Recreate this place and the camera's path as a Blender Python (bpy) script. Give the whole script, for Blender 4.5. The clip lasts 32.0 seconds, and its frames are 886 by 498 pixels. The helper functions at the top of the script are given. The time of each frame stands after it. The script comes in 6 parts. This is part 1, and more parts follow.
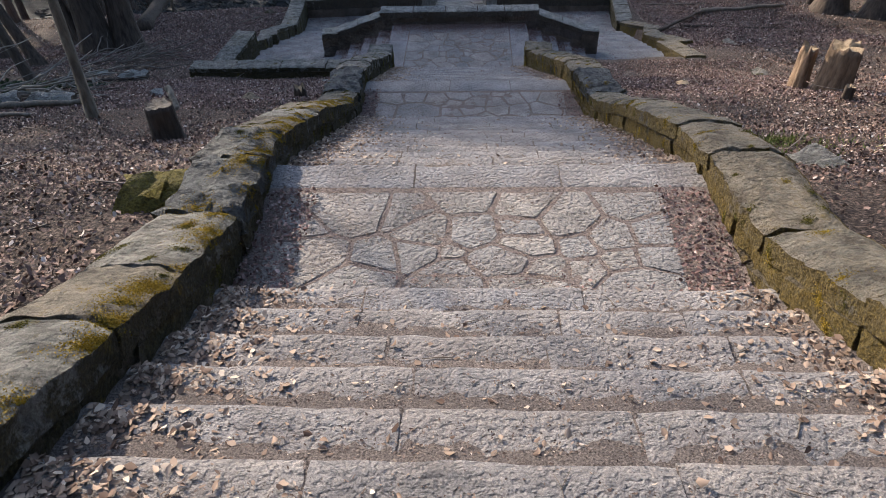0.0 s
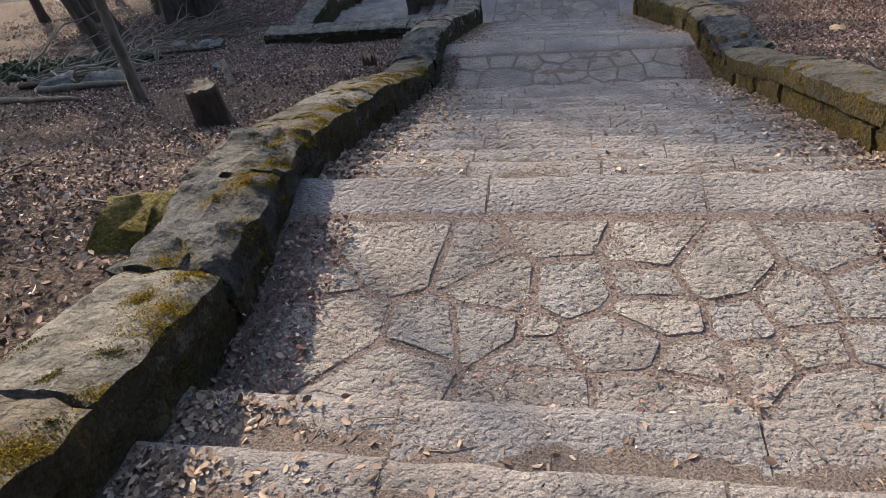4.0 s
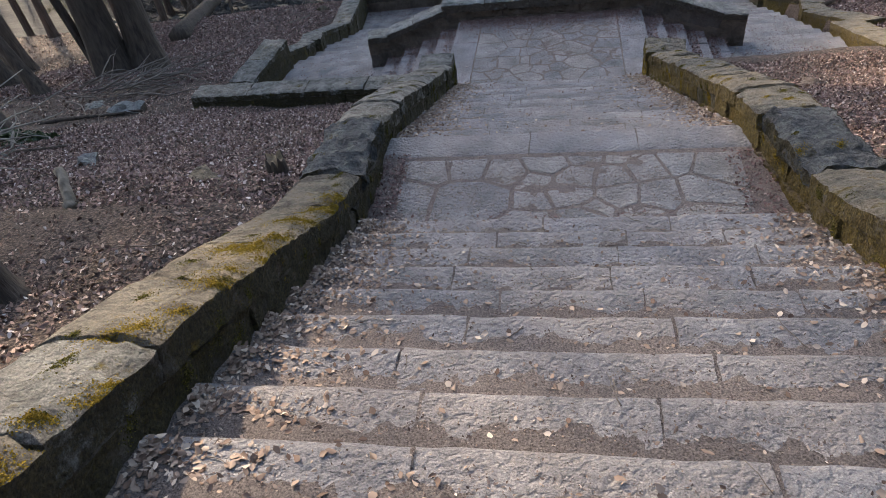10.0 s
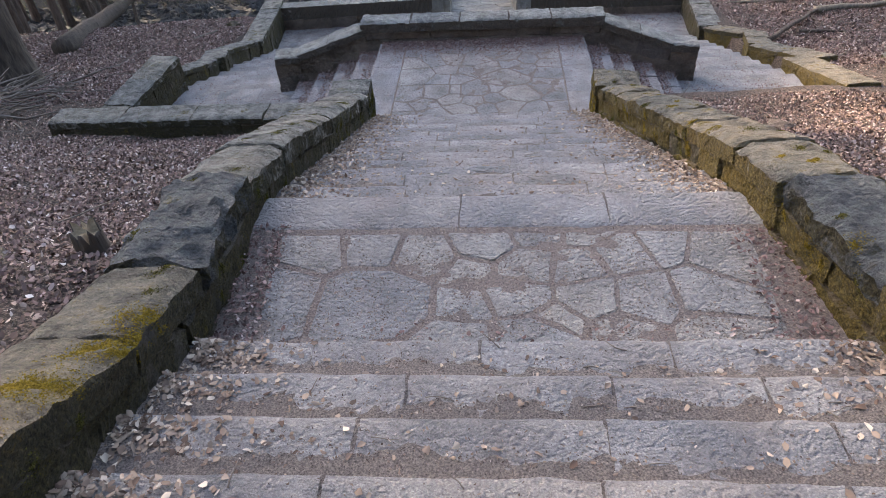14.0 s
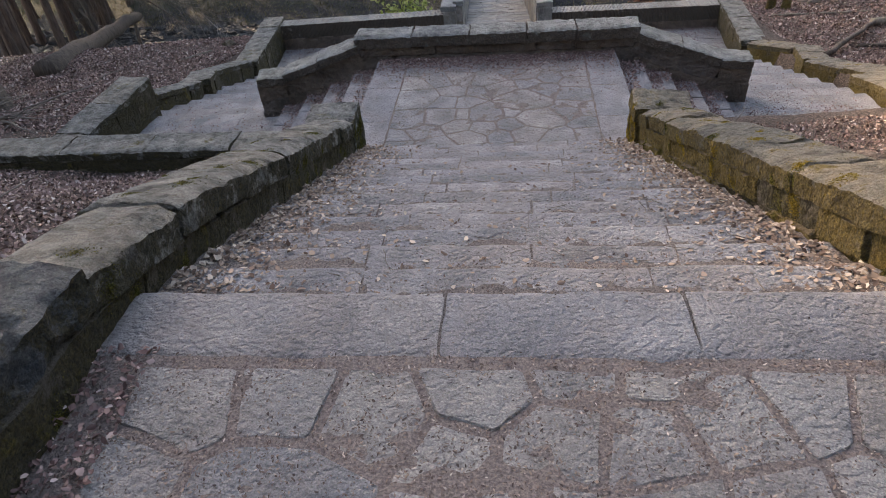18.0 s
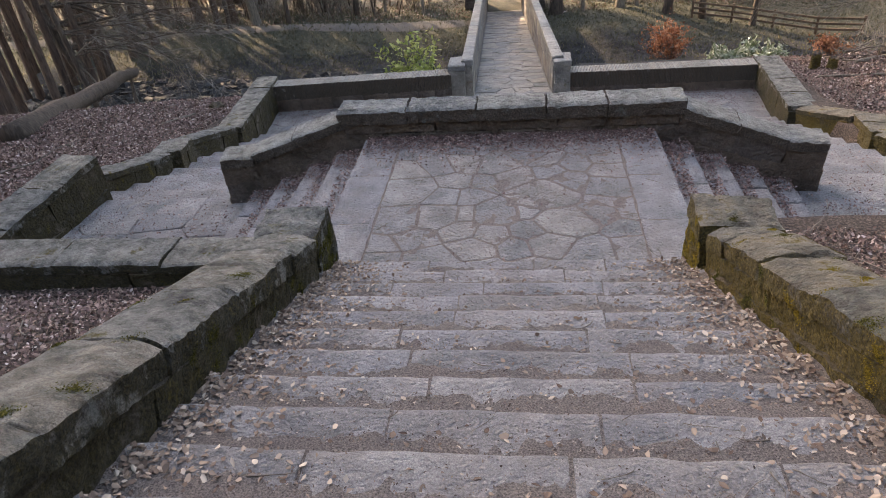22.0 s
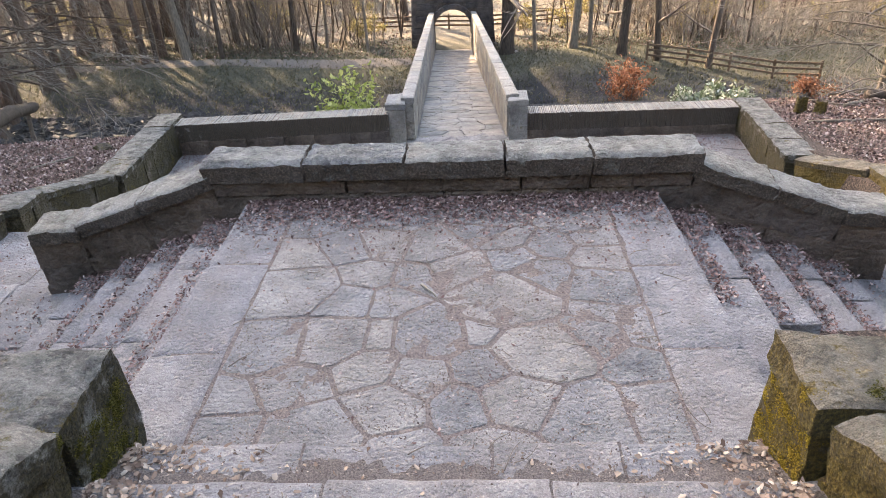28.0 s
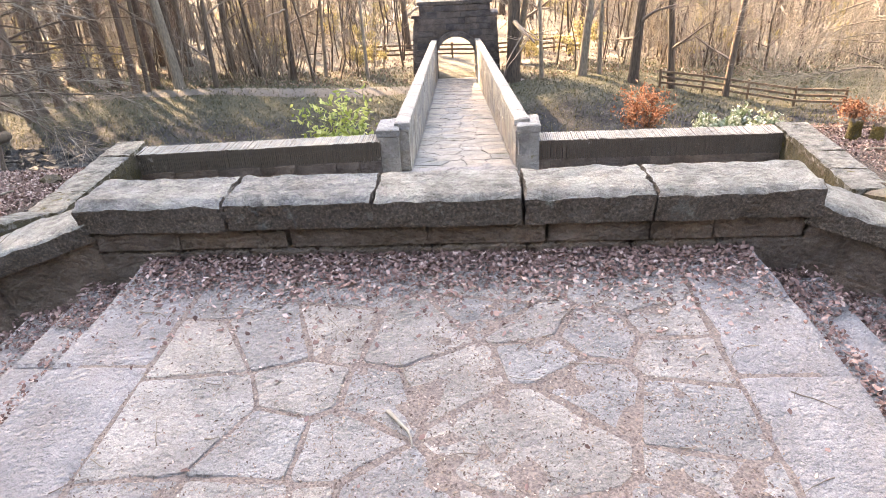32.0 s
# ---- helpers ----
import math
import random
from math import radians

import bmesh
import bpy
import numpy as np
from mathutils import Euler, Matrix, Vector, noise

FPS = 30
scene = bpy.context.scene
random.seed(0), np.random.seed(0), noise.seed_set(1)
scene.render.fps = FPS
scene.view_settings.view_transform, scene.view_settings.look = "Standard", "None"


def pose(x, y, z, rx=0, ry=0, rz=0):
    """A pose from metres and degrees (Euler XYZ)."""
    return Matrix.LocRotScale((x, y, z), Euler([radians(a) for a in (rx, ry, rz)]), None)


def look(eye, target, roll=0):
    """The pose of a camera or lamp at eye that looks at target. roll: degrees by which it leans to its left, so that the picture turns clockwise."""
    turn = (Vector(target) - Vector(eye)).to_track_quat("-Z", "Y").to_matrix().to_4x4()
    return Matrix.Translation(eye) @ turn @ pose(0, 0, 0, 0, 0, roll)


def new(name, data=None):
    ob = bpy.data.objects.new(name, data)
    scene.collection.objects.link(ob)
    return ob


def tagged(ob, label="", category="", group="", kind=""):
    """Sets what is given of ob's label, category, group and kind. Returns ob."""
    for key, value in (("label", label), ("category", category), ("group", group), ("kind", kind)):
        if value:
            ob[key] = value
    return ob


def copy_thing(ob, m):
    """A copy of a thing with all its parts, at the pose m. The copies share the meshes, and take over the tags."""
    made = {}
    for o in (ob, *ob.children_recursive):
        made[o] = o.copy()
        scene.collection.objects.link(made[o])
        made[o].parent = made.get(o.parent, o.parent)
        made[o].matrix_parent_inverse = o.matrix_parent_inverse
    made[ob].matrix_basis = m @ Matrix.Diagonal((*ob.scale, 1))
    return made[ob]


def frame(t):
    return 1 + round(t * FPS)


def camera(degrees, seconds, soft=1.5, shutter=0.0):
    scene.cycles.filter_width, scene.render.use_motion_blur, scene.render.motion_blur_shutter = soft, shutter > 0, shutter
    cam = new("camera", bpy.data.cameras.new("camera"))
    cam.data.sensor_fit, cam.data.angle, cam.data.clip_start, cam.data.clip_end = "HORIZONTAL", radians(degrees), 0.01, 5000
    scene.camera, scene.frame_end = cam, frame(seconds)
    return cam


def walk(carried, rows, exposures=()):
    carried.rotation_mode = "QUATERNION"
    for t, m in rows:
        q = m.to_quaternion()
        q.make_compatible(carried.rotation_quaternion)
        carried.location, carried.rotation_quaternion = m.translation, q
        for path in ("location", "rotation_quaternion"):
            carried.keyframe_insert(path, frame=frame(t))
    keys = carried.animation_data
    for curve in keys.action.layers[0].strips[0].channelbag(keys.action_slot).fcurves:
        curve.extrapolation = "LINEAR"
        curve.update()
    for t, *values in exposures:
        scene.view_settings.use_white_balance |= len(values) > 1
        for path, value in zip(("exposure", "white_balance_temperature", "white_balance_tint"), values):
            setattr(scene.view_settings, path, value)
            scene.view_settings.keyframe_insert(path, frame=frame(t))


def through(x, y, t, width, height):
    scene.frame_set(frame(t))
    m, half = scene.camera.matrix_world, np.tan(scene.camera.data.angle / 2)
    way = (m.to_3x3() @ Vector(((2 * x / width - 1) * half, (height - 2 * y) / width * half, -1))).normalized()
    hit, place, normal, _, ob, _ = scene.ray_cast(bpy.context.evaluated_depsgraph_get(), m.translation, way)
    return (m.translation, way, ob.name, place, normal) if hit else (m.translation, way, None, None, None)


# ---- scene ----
cam = camera(67.34, 32.0, soft=0.7)
PATH = [
    (0, look((0.306, -17.645, 6.812), (0.224, -16.110, 5.532), -1.85)),
    (0.5, look((0.254, -17.493, 6.794), (0.115, -15.925, 5.560), -3.45)),
    (1, look((0.316, -17.307, 6.778), (0.064, -15.817, 5.468), -6.49)),
    (1.5, look((0.365, -17.134, 6.749), (0.022, -15.726, 5.371), -8.27)),
    (2, look((0.314, -16.926, 6.616), (-0.045, -15.545, 5.215), -8.44)),
    (2.5, look((0.296, -16.758, 6.564), (-0.039, -15.384, 5.151), -8.80)),
    (3, look((0.353, -16.566, 6.461), (0.006, -15.187, 5.054), -9.19)),
    (3.5, look((0.328, -16.388, 6.340), (-0.033, -14.968, 4.979), -9.46)),
    (5.5, look((0.293, -15.642, 6.035), (-0.098, -14.222, 4.682), -9.62)),
    (6, look((0.286, -15.468, 5.948), (-0.106, -14.023, 4.621), -9.96)),
    (6.5, look((0.346, -15.248, 5.866), (-0.048, -13.804, 4.539), -10.06)),
    (7, look((0.318, -15.043, 5.735), (-0.076, -13.600, 4.407), -9.90)),
    (7.5, look((0.297, -14.856, 5.709), (-0.090, -13.416, 4.375), -9.65)),
    (8, look((0.331, -14.606, 5.595), (-0.070, -13.129, 4.307), -8.62)),
    (8.5, look((0.296, -14.300, 5.457), (-0.094, -12.816, 4.174), -7.85)),
    (9, look((0.240, -13.903, 5.433), (-0.113, -12.387, 4.177), -7.70)),
    (9.5, look((0.279, -13.470, 5.376), (-0.046, -11.981, 4.081), -9.24)),
    (10, look((0.284, -13.160, 5.397), (-0.075, -11.685, 4.095), -9.44)),
    (10.5, look((0.221, -12.941, 5.252), (-0.129, -11.467, 3.946), -8.30)),
    (11, look((0.183, -12.779, 5.232), (-0.131, -11.313, 3.909), -6.05)),
    (11.5, look((0.214, -12.564, 5.147), (-0.099, -11.102, 3.819), -6.02)),
    (12, look((0.235, -12.362, 5.073), (-0.104, -10.897, 3.755), -7.55)),
    (12.5, look((0.202, -12.095, 4.926), (-0.117, -10.625, 3.608), -7.40)),
    (13, look((0.234, -11.894, 4.808), (-0.084, -10.432, 3.481), -7.43)),
    (13.5, look((0.281, -11.688, 4.771), (0.008, -10.207, 3.455), -6.65)),
    (14, look((0.207, -11.444, 4.650), (0.051, -9.908, 3.379), -4.20)),
    (14.5, look((0.221, -11.264, 4.581), (0.107, -9.727, 3.306), -3.91)),
    (16.5, look((0.271, -10.428, 4.162), (0.067, -8.870, 2.924), -6.01)),
    (17, look((0.249, -10.209, 4.055), (0.031, -8.652, 2.819), -6.14)),
    (17.5, look((0.210, -10.013, 3.998), (0.003, -8.440, 2.781), -5.11)),
    (18, look((0.263, -9.804, 3.885), (0.050, -8.233, 2.666), -5.28)),
    (18.5, look((0.269, -9.606, 3.828), (0.053, -8.031, 2.615), -5.15)),
    (19, look((0.217, -9.372, 3.756), (0.006, -7.796, 2.544), -4.88)),
    (19.5, look((0.223, -9.175, 3.658), (0.028, -7.601, 2.439), -4.86)),
    (20, look((0.259, -8.935, 3.596), (0.031, -7.340, 2.412), -4.38)),
    (20.5, look((0.220, -8.621, 3.510), (0.014, -7.005, 2.349), -4.05)),
    (21, look((0.233, -8.327, 3.477), (0.037, -6.716, 2.309), -5.46)),
    (21.5, look((0.278, -8.035, 3.484), (0.017, -6.395, 2.368), -6.62)),
    (22, look((0.225, -7.731, 3.458), (-0.025, -6.084, 2.350), -5.45)),
    (22.5, look((0.201, -7.516, 3.474), (0.032, -5.866, 2.357), -4.27)),
    (23, look((0.249, -7.298, 3.354), (0.081, -5.649, 2.235), -4.53)),
    (23.5, look((0.281, -7.087, 3.324), (0.087, -5.445, 2.199), -5.65)),
    (24, look((0.225, -6.852, 3.231), (0.066, -5.163, 2.171), -5.15)),
    (24.5, look((0.247, -6.672, 3.151), (0.105, -4.976, 2.100), -5.23)),
    (25, look((0.283, -6.482, 3.081), (0.136, -4.767, 2.062), -4.90)),
    (25.5, look((0.231, -6.276, 2.952), (0.070, -4.572, 1.917), -4.23)),
    (27.5, look((0.201, -5.438, 2.656), (0.090, -3.720, 1.637), -3.09)),
    (28, look((0.235, -5.235, 2.558), (0.130, -3.517, 1.540), -2.94)),
    (28.5, look((0.281, -5.007, 2.491), (0.174, -3.289, 1.473), -3.01)),
    (29, look((0.219, -4.764, 2.384), (0.117, -3.042, 1.371), -2.65)),
    (29.5, look((0.239, -4.555, 2.307), (0.190, -2.826, 1.304), -2.55)),
    (30, look((0.295, -4.322, 2.218), (0.203, -2.570, 1.259), -3.32)),
    (30.5, look((0.252, -4.089, 2.098), (0.168, -2.326, 1.157), -3.16)),
    (31, look((0.240, -3.892, 2.030), (0.167, -2.129, 1.089), -3.19)),
    (31.5, look((0.277, -3.681, 1.955), (0.178, -1.919, 1.014), -3.22)),
    (32, look((0.242, -3.493, 1.859), (0.124, -1.729, 0.923), -3.11)),
]

EXPOSURES = [(0, 1.15, 5850, 12), (3, 1.2, 6250, 13), (6, 1.0, 6250, 12), (9, 1.4, 6350, 12), (11, 2.1, 6500, 14), (13, 2.42, 6550, 15), (17, 2.15, 7050, 16), (19, 2.15, 7250, 17), (23, 2.58, 7450, 18), (25, 3.0, 7500, 18), (28, 3.15, 7500, 17), (30, 3.6, 7750, 18), (32, 3.88, 8100, 20)]
walk(cam, PATH, EXPOSURES)

# ---- light ----
SUN_FROM = Vector((-0.66, 0.75, 0.56)).normalized()
world = bpy.data.worlds.new("world")
scene.world = world
world.use_nodes = True
wn = world.node_tree
sky = wn.nodes.new("ShaderNodeTexSky")
sky.sky_type = "NISHITA"
sky.sun_disc = False
sky.sun_elevation = math.asin(SUN_FROM.z)
sky.sun_rotation = math.atan2(SUN_FROM.x, SUN_FROM.y)
sky.air_density, sky.dust_density, sky.ozone_density = 1.2, 2.5, 0.8
wn.links.new(sky.outputs[0], wn.nodes["Background"].inputs[0])
wn.nodes["Background"].inputs[1].default_value = 0.165
sun_data = bpy.data.lights.new("sun", "SUN")
sun_data.energy, sun_data.angle, sun_data.color = 4.6, radians(1.4), (1.0, 0.82, 0.60)
sun = new("sun", sun_data)
sun.matrix_world = look(SUN_FROM * 50, (0, 0, 0))

# ---- materials ----
def nodes_of(name, rough=0.9):
    m = bpy.data.materials.new(name)
    m.use_nodes = True
    t = m.node_tree
    b = t.nodes["Principled BSDF"]
    b.inputs["Roughness"].default_value = rough
    b.inputs["Specular IOR Level"].default_value = 0.25
    return m, t, b


def ramp(t, fac, stops):
    r = t.nodes.new("ShaderNodeValToRGB")
    e = r.color_ramp.elements
    while len(e) < len(stops):
        e.new(0.5)
    for k, (p, c) in zip(e, stops):
        k.position, k.color = p, (*c, 1) if len(c) == 3 else (c[0], c[0], c[0], 1)
    t.links.new(fac, r.inputs[0])
    return r.outputs[0]


def noise_of(t, scale, detail=4.0, rough=0.6, coords="Object", stretch=None):
    n = t.nodes.new("ShaderNodeTexNoise")
    n.inputs["Scale"].default_value, n.inputs["Detail"].default_value, n.inputs["Roughness"].default_value = scale, detail, rough
    if coords == "World":
        g = t.nodes.new("ShaderNodeNewGeometry")
        src = g.outputs["Position"]
    else:
        g = t.nodes.new("ShaderNodeTexCoord")
        src = g.outputs[coords]
    if stretch:
        mp = t.nodes.new("ShaderNodeMapping")
        mp.inputs["Scale"].default_value = stretch
        t.links.new(src, mp.inputs[0])
        src = mp.outputs[0]
    t.links.new(src, n.inputs["Vector"])
    return n.outputs["Fac"]


def mixed(t, fac, a, b, mode="MIX"):
    x = t.nodes.new("ShaderNodeMix")
    x.data_type, x.blend_type = "RGBA", mode
    for k, v in ((0, fac), (6, a), (7, b)):
        if isinstance(v, (int, float)):
            x.inputs[k].default_value = v
        elif isinstance(v, tuple):
            x.inputs[k].default_value = (*v, 1)
        else:
            t.links.new(v, x.inputs[k])
    return x.outputs[2]


def math2(t, op, a, b):
    x = t.nodes.new("ShaderNodeMath")
    x.operation = op
    for k, v in enumerate((a, b)):
        if isinstance(v, (int, float)):
            x.inputs[k].default_value = v
        else:
            t.links.new(v, x.inputs[k])
    return x.outputs[0]


def bumped(t, b, height, distance, strength=1.0):
    n = t.nodes.new("ShaderNodeBump")
    n.inputs["Distance"].default_value, n.inputs["Strength"].default_value = distance, strength
    t.links.new(height, n.inputs["Height"])
    t.links.new(n.outputs[0], b.inputs["Normal"])


def varied(t, colour, low=0.7, high=1.25):
    o = t.nodes.new("ShaderNodeObjectInfo")
    g = ramp(t, o.outputs["Random"], [(0, (low, low, low)), (1, (high, high * 0.985, high * 0.96))])
    return mixed(t, 1.0, colour, g, "MULTIPLY")


def stone(name, dark, light, moss=0.0, pit=14.0, depth=0.03, moss_colour=(0.11, 0.085, 0.014), lichen=0.0, fleck=0.5, crag=0.25, dust=0.0, broad=2.1, side_moss_shade=0.0, side_colour=(0.05, 0.04, 0.016), wave=0.7, tint=1.0):
    """Gritstone: broad stains, grain, rounded tool pits, and moss or lichen where asked; upright faces can take a
    darker colour, for moss and painted shade.
    """
    m, t, b = nodes_of(name, 0.85)
    c = ramp(t, noise_of(t, broad, 6, 0.66, "World"), [(0.34, dark), (0.66, light)])
    grain = noise_of(t, 150, 4, 0.8, "World")
    c = mixed(t, fleck, c, ramp(t, grain, [(0.36, (0.5, 0.49, 0.49)), (0.5, (1, 1, 1)), (0.64, (1.5, 1.48, 1.45))]), "MULTIPLY")
    o = t.nodes.new("ShaderNodeObjectInfo")
    c = mixed(t, tint, c, ramp(t, o.outputs["Random"], [(0, (0.74, 0.77, 0.82)), (0.35, (1.0, 1.0, 1.0)), (0.7, (1.14, 1.08, 1.0)), (1, (0.9, 0.92, 0.95))]), "MULTIPLY")
    pits = noise_of(t, pit, 2.0, 0.5, "World", (0.95, 1.12, 1.1))
    hollow = ramp(t, pits, [(0.28, (0,)), (0.42, (0.42,)), (0.54, (0.85,)), (0.74, (1,))])
    rubble = noise_of(t, pit * 2.6, 5, 0.72, "World", (1.0, 1.0, 1.1))
    if lichen:
        c = mixed(t, math2(t, "MULTIPLY", ramp(t, noise_of(t, 11, 6, 0.7, "World"), [(0.48, (0,)), (0.56, (1,))]), lichen), c, ramp(t, grain, [(0.3, (0.22, 0.23, 0.2)), (0.7, (0.46, 0.46, 0.41))]))
    wet = noise_of(t, 1.3, 6, 0.75, "World")
    c = mixed(t, ramp(t, wet, [(0.58, (0,)), (0.68, (0.5,))]), c, tuple(v * 0.5 for v in dark))
    c = mixed(t, 0.3 if dust else 0.6, c, ramp(t, rubble, [(0.3, (0.62, 0.61, 0.6)), (0.5, (1, 1, 1)), (0.7, (1.25, 1.24, 1.22))]), "MULTIPLY")
    if dust:
        f = math2(t, "ADD", noise_of(t, 3.3, 3, 0.5, "World"), math2(t, "MULTIPLY", math2(t, "SUBTRACT", noise_of(t, 55, 5, 0.75, "World"), 0.5), 0.6))
        d = ramp(t, noise_of(t, 120, 3, 0.7, "World"), [(0.35, (0.12, 0.098, 0.09)), (0.5, (0.19, 0.163, 0.152)), (0.66, (0.28, 0.245, 0.228))])
        c = mixed(t, math2(t, "MULTIPLY", ramp(t, f, [(0.48, (0,)), (0.62, (1,))]), dust), c, d)
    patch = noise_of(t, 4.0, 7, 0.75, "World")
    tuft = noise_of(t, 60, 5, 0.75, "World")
    # patchy colour on upright faces, for moss and for shade painted in
    if side_moss_shade:
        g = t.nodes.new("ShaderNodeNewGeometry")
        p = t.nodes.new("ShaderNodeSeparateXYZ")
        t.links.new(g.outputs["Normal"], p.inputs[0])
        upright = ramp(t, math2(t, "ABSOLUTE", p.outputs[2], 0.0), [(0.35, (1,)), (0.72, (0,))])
        f = math2(t, "MULTIPLY", upright, ramp(t, patch, [(0.64 - side_moss_shade * 0.4, (0,)), (0.72 - side_moss_shade * 0.4, (0.9,))]))
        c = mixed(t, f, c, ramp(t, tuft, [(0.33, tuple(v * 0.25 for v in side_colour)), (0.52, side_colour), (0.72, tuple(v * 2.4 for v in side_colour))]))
    if moss:
        f = ramp(t, patch, [(0.62 - moss * 0.28, (0,)), (0.70 - moss * 0.28, (0.92,))])
        c = mixed(t, f, c, ramp(t, tuft, [(0.33, tuple(v * 0.3 for v in moss_colour)), (0.55, moss_colour), (0.75, tuple(v * 1.8 for v in moss_colour))]))
    t.links.new(c, b.inputs["Base Color"])
    h = math2(t, "ADD", math2(t, "MULTIPLY", hollow, 0.5), math2(t, "MULTIPLY", grain, 0.13))
    h = math2(t, "ADD", h, math2(t, "MULTIPLY", noise_of(t, 5, 4, 0.6, "World"), wave))
    h = math2(t, "ADD", h, math2(t, "MULTIPLY", rubble, crag))
    bumped(t, b, h, depth, 1.0)
    return m


def plain(name, colour, rough=0.8, spread=0.3, scale=6.0, bump=0.0, stretch=None, metal=0.0):
    m, t, b = nodes_of(name, rough)
    n = noise_of(t, scale, 5, 0.65, "World", stretch)
    lo, hi = tuple(v * (1 - spread) for v in colour), tuple(v * (1 + spread) for v in colour)
    t.links.new(varied(t, ramp(t, n, [(0.3, lo), (0.7, hi)]), 0.85, 1.15), b.inputs["Base Color"])
    b.inputs["Metallic"].default_value = metal
    if bump:
        bumped(t, b, n, bump)
    return m


def leafy(name, stops, rough=0.75, shine=0.2, through=0.0):
    """Small leaves: a colour for each one, by island."""
    m, t, b = nodes_of(name, rough)
    g = t.nodes.new("ShaderNodeNewGeometry")
    c = ramp(t, g.outputs["Random Per Island"], stops)
    t.links.new(c, b.inputs["Base Color"])
    b.inputs["Specular IOR Level"].default_value = shine
    if through:
        tr = t.nodes.new("ShaderNodeBsdfTranslucent")
        t.links.new(c, tr.inputs[0])
        mx = t.nodes.new("ShaderNodeMixShader")
        mx.inputs[0].default_value = through
        t.links.new(b.outputs[0], mx.inputs[1])
        t.links.new(tr.outputs[0], mx.inputs[2])
        t.links.new(mx.outputs[0], t.nodes["Material Output"].inputs[0])
    return m


STEP = stone("step_stone", (0.172, 0.163, 0.163), (0.3, 0.283, 0.276), pit=34, depth=0.044, fleck=0.65, crag=0.45, dust=0.4, wave=0.15, tint=0.45)
PAVE = stone("paving_stone", (0.163, 0.155, 0.15), (0.305, 0.288, 0.272), pit=31, depth=0.046, fleck=0.65, crag=0.45, dust=0.35, wave=0.25, tint=0.7)
CAP = stone("cap_stone", (0.07, 0.067, 0.06), (0.29, 0.275, 0.245), broad=5, moss=0.12, pit=18, depth=0.1, lichen=0.3, crag=0.9, wave=0.4, fleck=0.7, side_moss_shade=0.6)
CAP_MOSSY = stone("mossy_cap_stone", (0.085, 0.073, 0.056), (0.29, 0.25, 0.19), broad=4, moss=0.14, pit=17, depth=0.1, moss_colour=(0.17, 0.115, 0.016), crag=0.9, wave=0.4, fleck=0.7, side_moss_shade=0.68)
CAP_BLUE = stone("dark_grey_cap_stone", (0.05, 0.053, 0.056), (0.17, 0.172, 0.17), broad=4, moss=0.1, pit=14, depth=0.13, crag=0.9, lichen=0.12, wave=0.6, fleck=0.7, side_moss_shade=0.55)
CAP_GOLD = stone("gold_sided_cap_stone", (0.085, 0.073, 0.056), (0.27, 0.235, 0.18), broad=4, moss=0.2, pit=17, depth=0.1, lichen=0.15, moss_colour=(0.16, 0.11, 0.018), crag=0.9, wave=0.4, fleck=0.7, side_moss_shade=0.68, side_colour=(0.105, 0.076, 0.018))
COURSE = stone("course_stone", (0.045, 0.038, 0.029), (0.13, 0.108, 0.08), moss=0.15, pit=13, depth=0.06, crag=0.9, wave=0.4, side_moss_shade=0.6)
COURSE_GOLD = stone("golden_mossy_course_stone", (0.05, 0.04, 0.026), (0.15, 0.118, 0.075), moss=0.4, pit=14, depth=0.07, moss_colour=(0.13, 0.09, 0.018), crag=0.9, wave=0.4, side_moss_shade=0.68, side_colour=(0.105, 0.076, 0.018))
MOSSY_ROCK = stone("moss_covered_rock", (0.07, 0.06, 0.04), (0.15, 0.13, 0.09), moss=0.95, pit=14, depth=0.06, moss_colour=(0.17, 0.135, 0.022), crag=0.9, wave=0.4)
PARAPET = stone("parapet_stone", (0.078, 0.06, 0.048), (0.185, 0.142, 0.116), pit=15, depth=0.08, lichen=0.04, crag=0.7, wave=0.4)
# next two: upright faces coloured darker brown to stand for their shade
PARAPET_CAP = stone("parapet_cap_stone", (0.13, 0.127, 0.117), (0.35, 0.342, 0.32), broad=4, pit=18, depth=0.09, lichen=0.45, crag=0.9, wave=0.25, fleck=0.6, side_moss_shade=0.8, side_colour=(0.1, 0.075, 0.057))
EDGE_SLATE = stone("edge_slate", (0.15, 0.132, 0.11), (0.27, 0.24, 0.205), pit=18, depth=0.02, lichen=0.4, side_moss_shade=0.85, side_colour=(0.06, 0.044, 0.032))
BRIDGE = stone("bridge_stone", (0.15, 0.138, 0.122), (0.28, 0.26, 0.232), pit=14, depth=0.035, moss=0.06)
TOWER = stone("tower_stone", (0.045, 0.038, 0.036), (0.105, 0.09, 0.082), pit=8, depth=0.05)
SOIL = plain("soil_joint", (0.162, 0.135, 0.122), 0.95, 0.7, 120, 0.03)

DUST = plain("dusty_trodden_soil", (0.155, 0.126, 0.114), 0.95, 0.55, 90, 0.02)


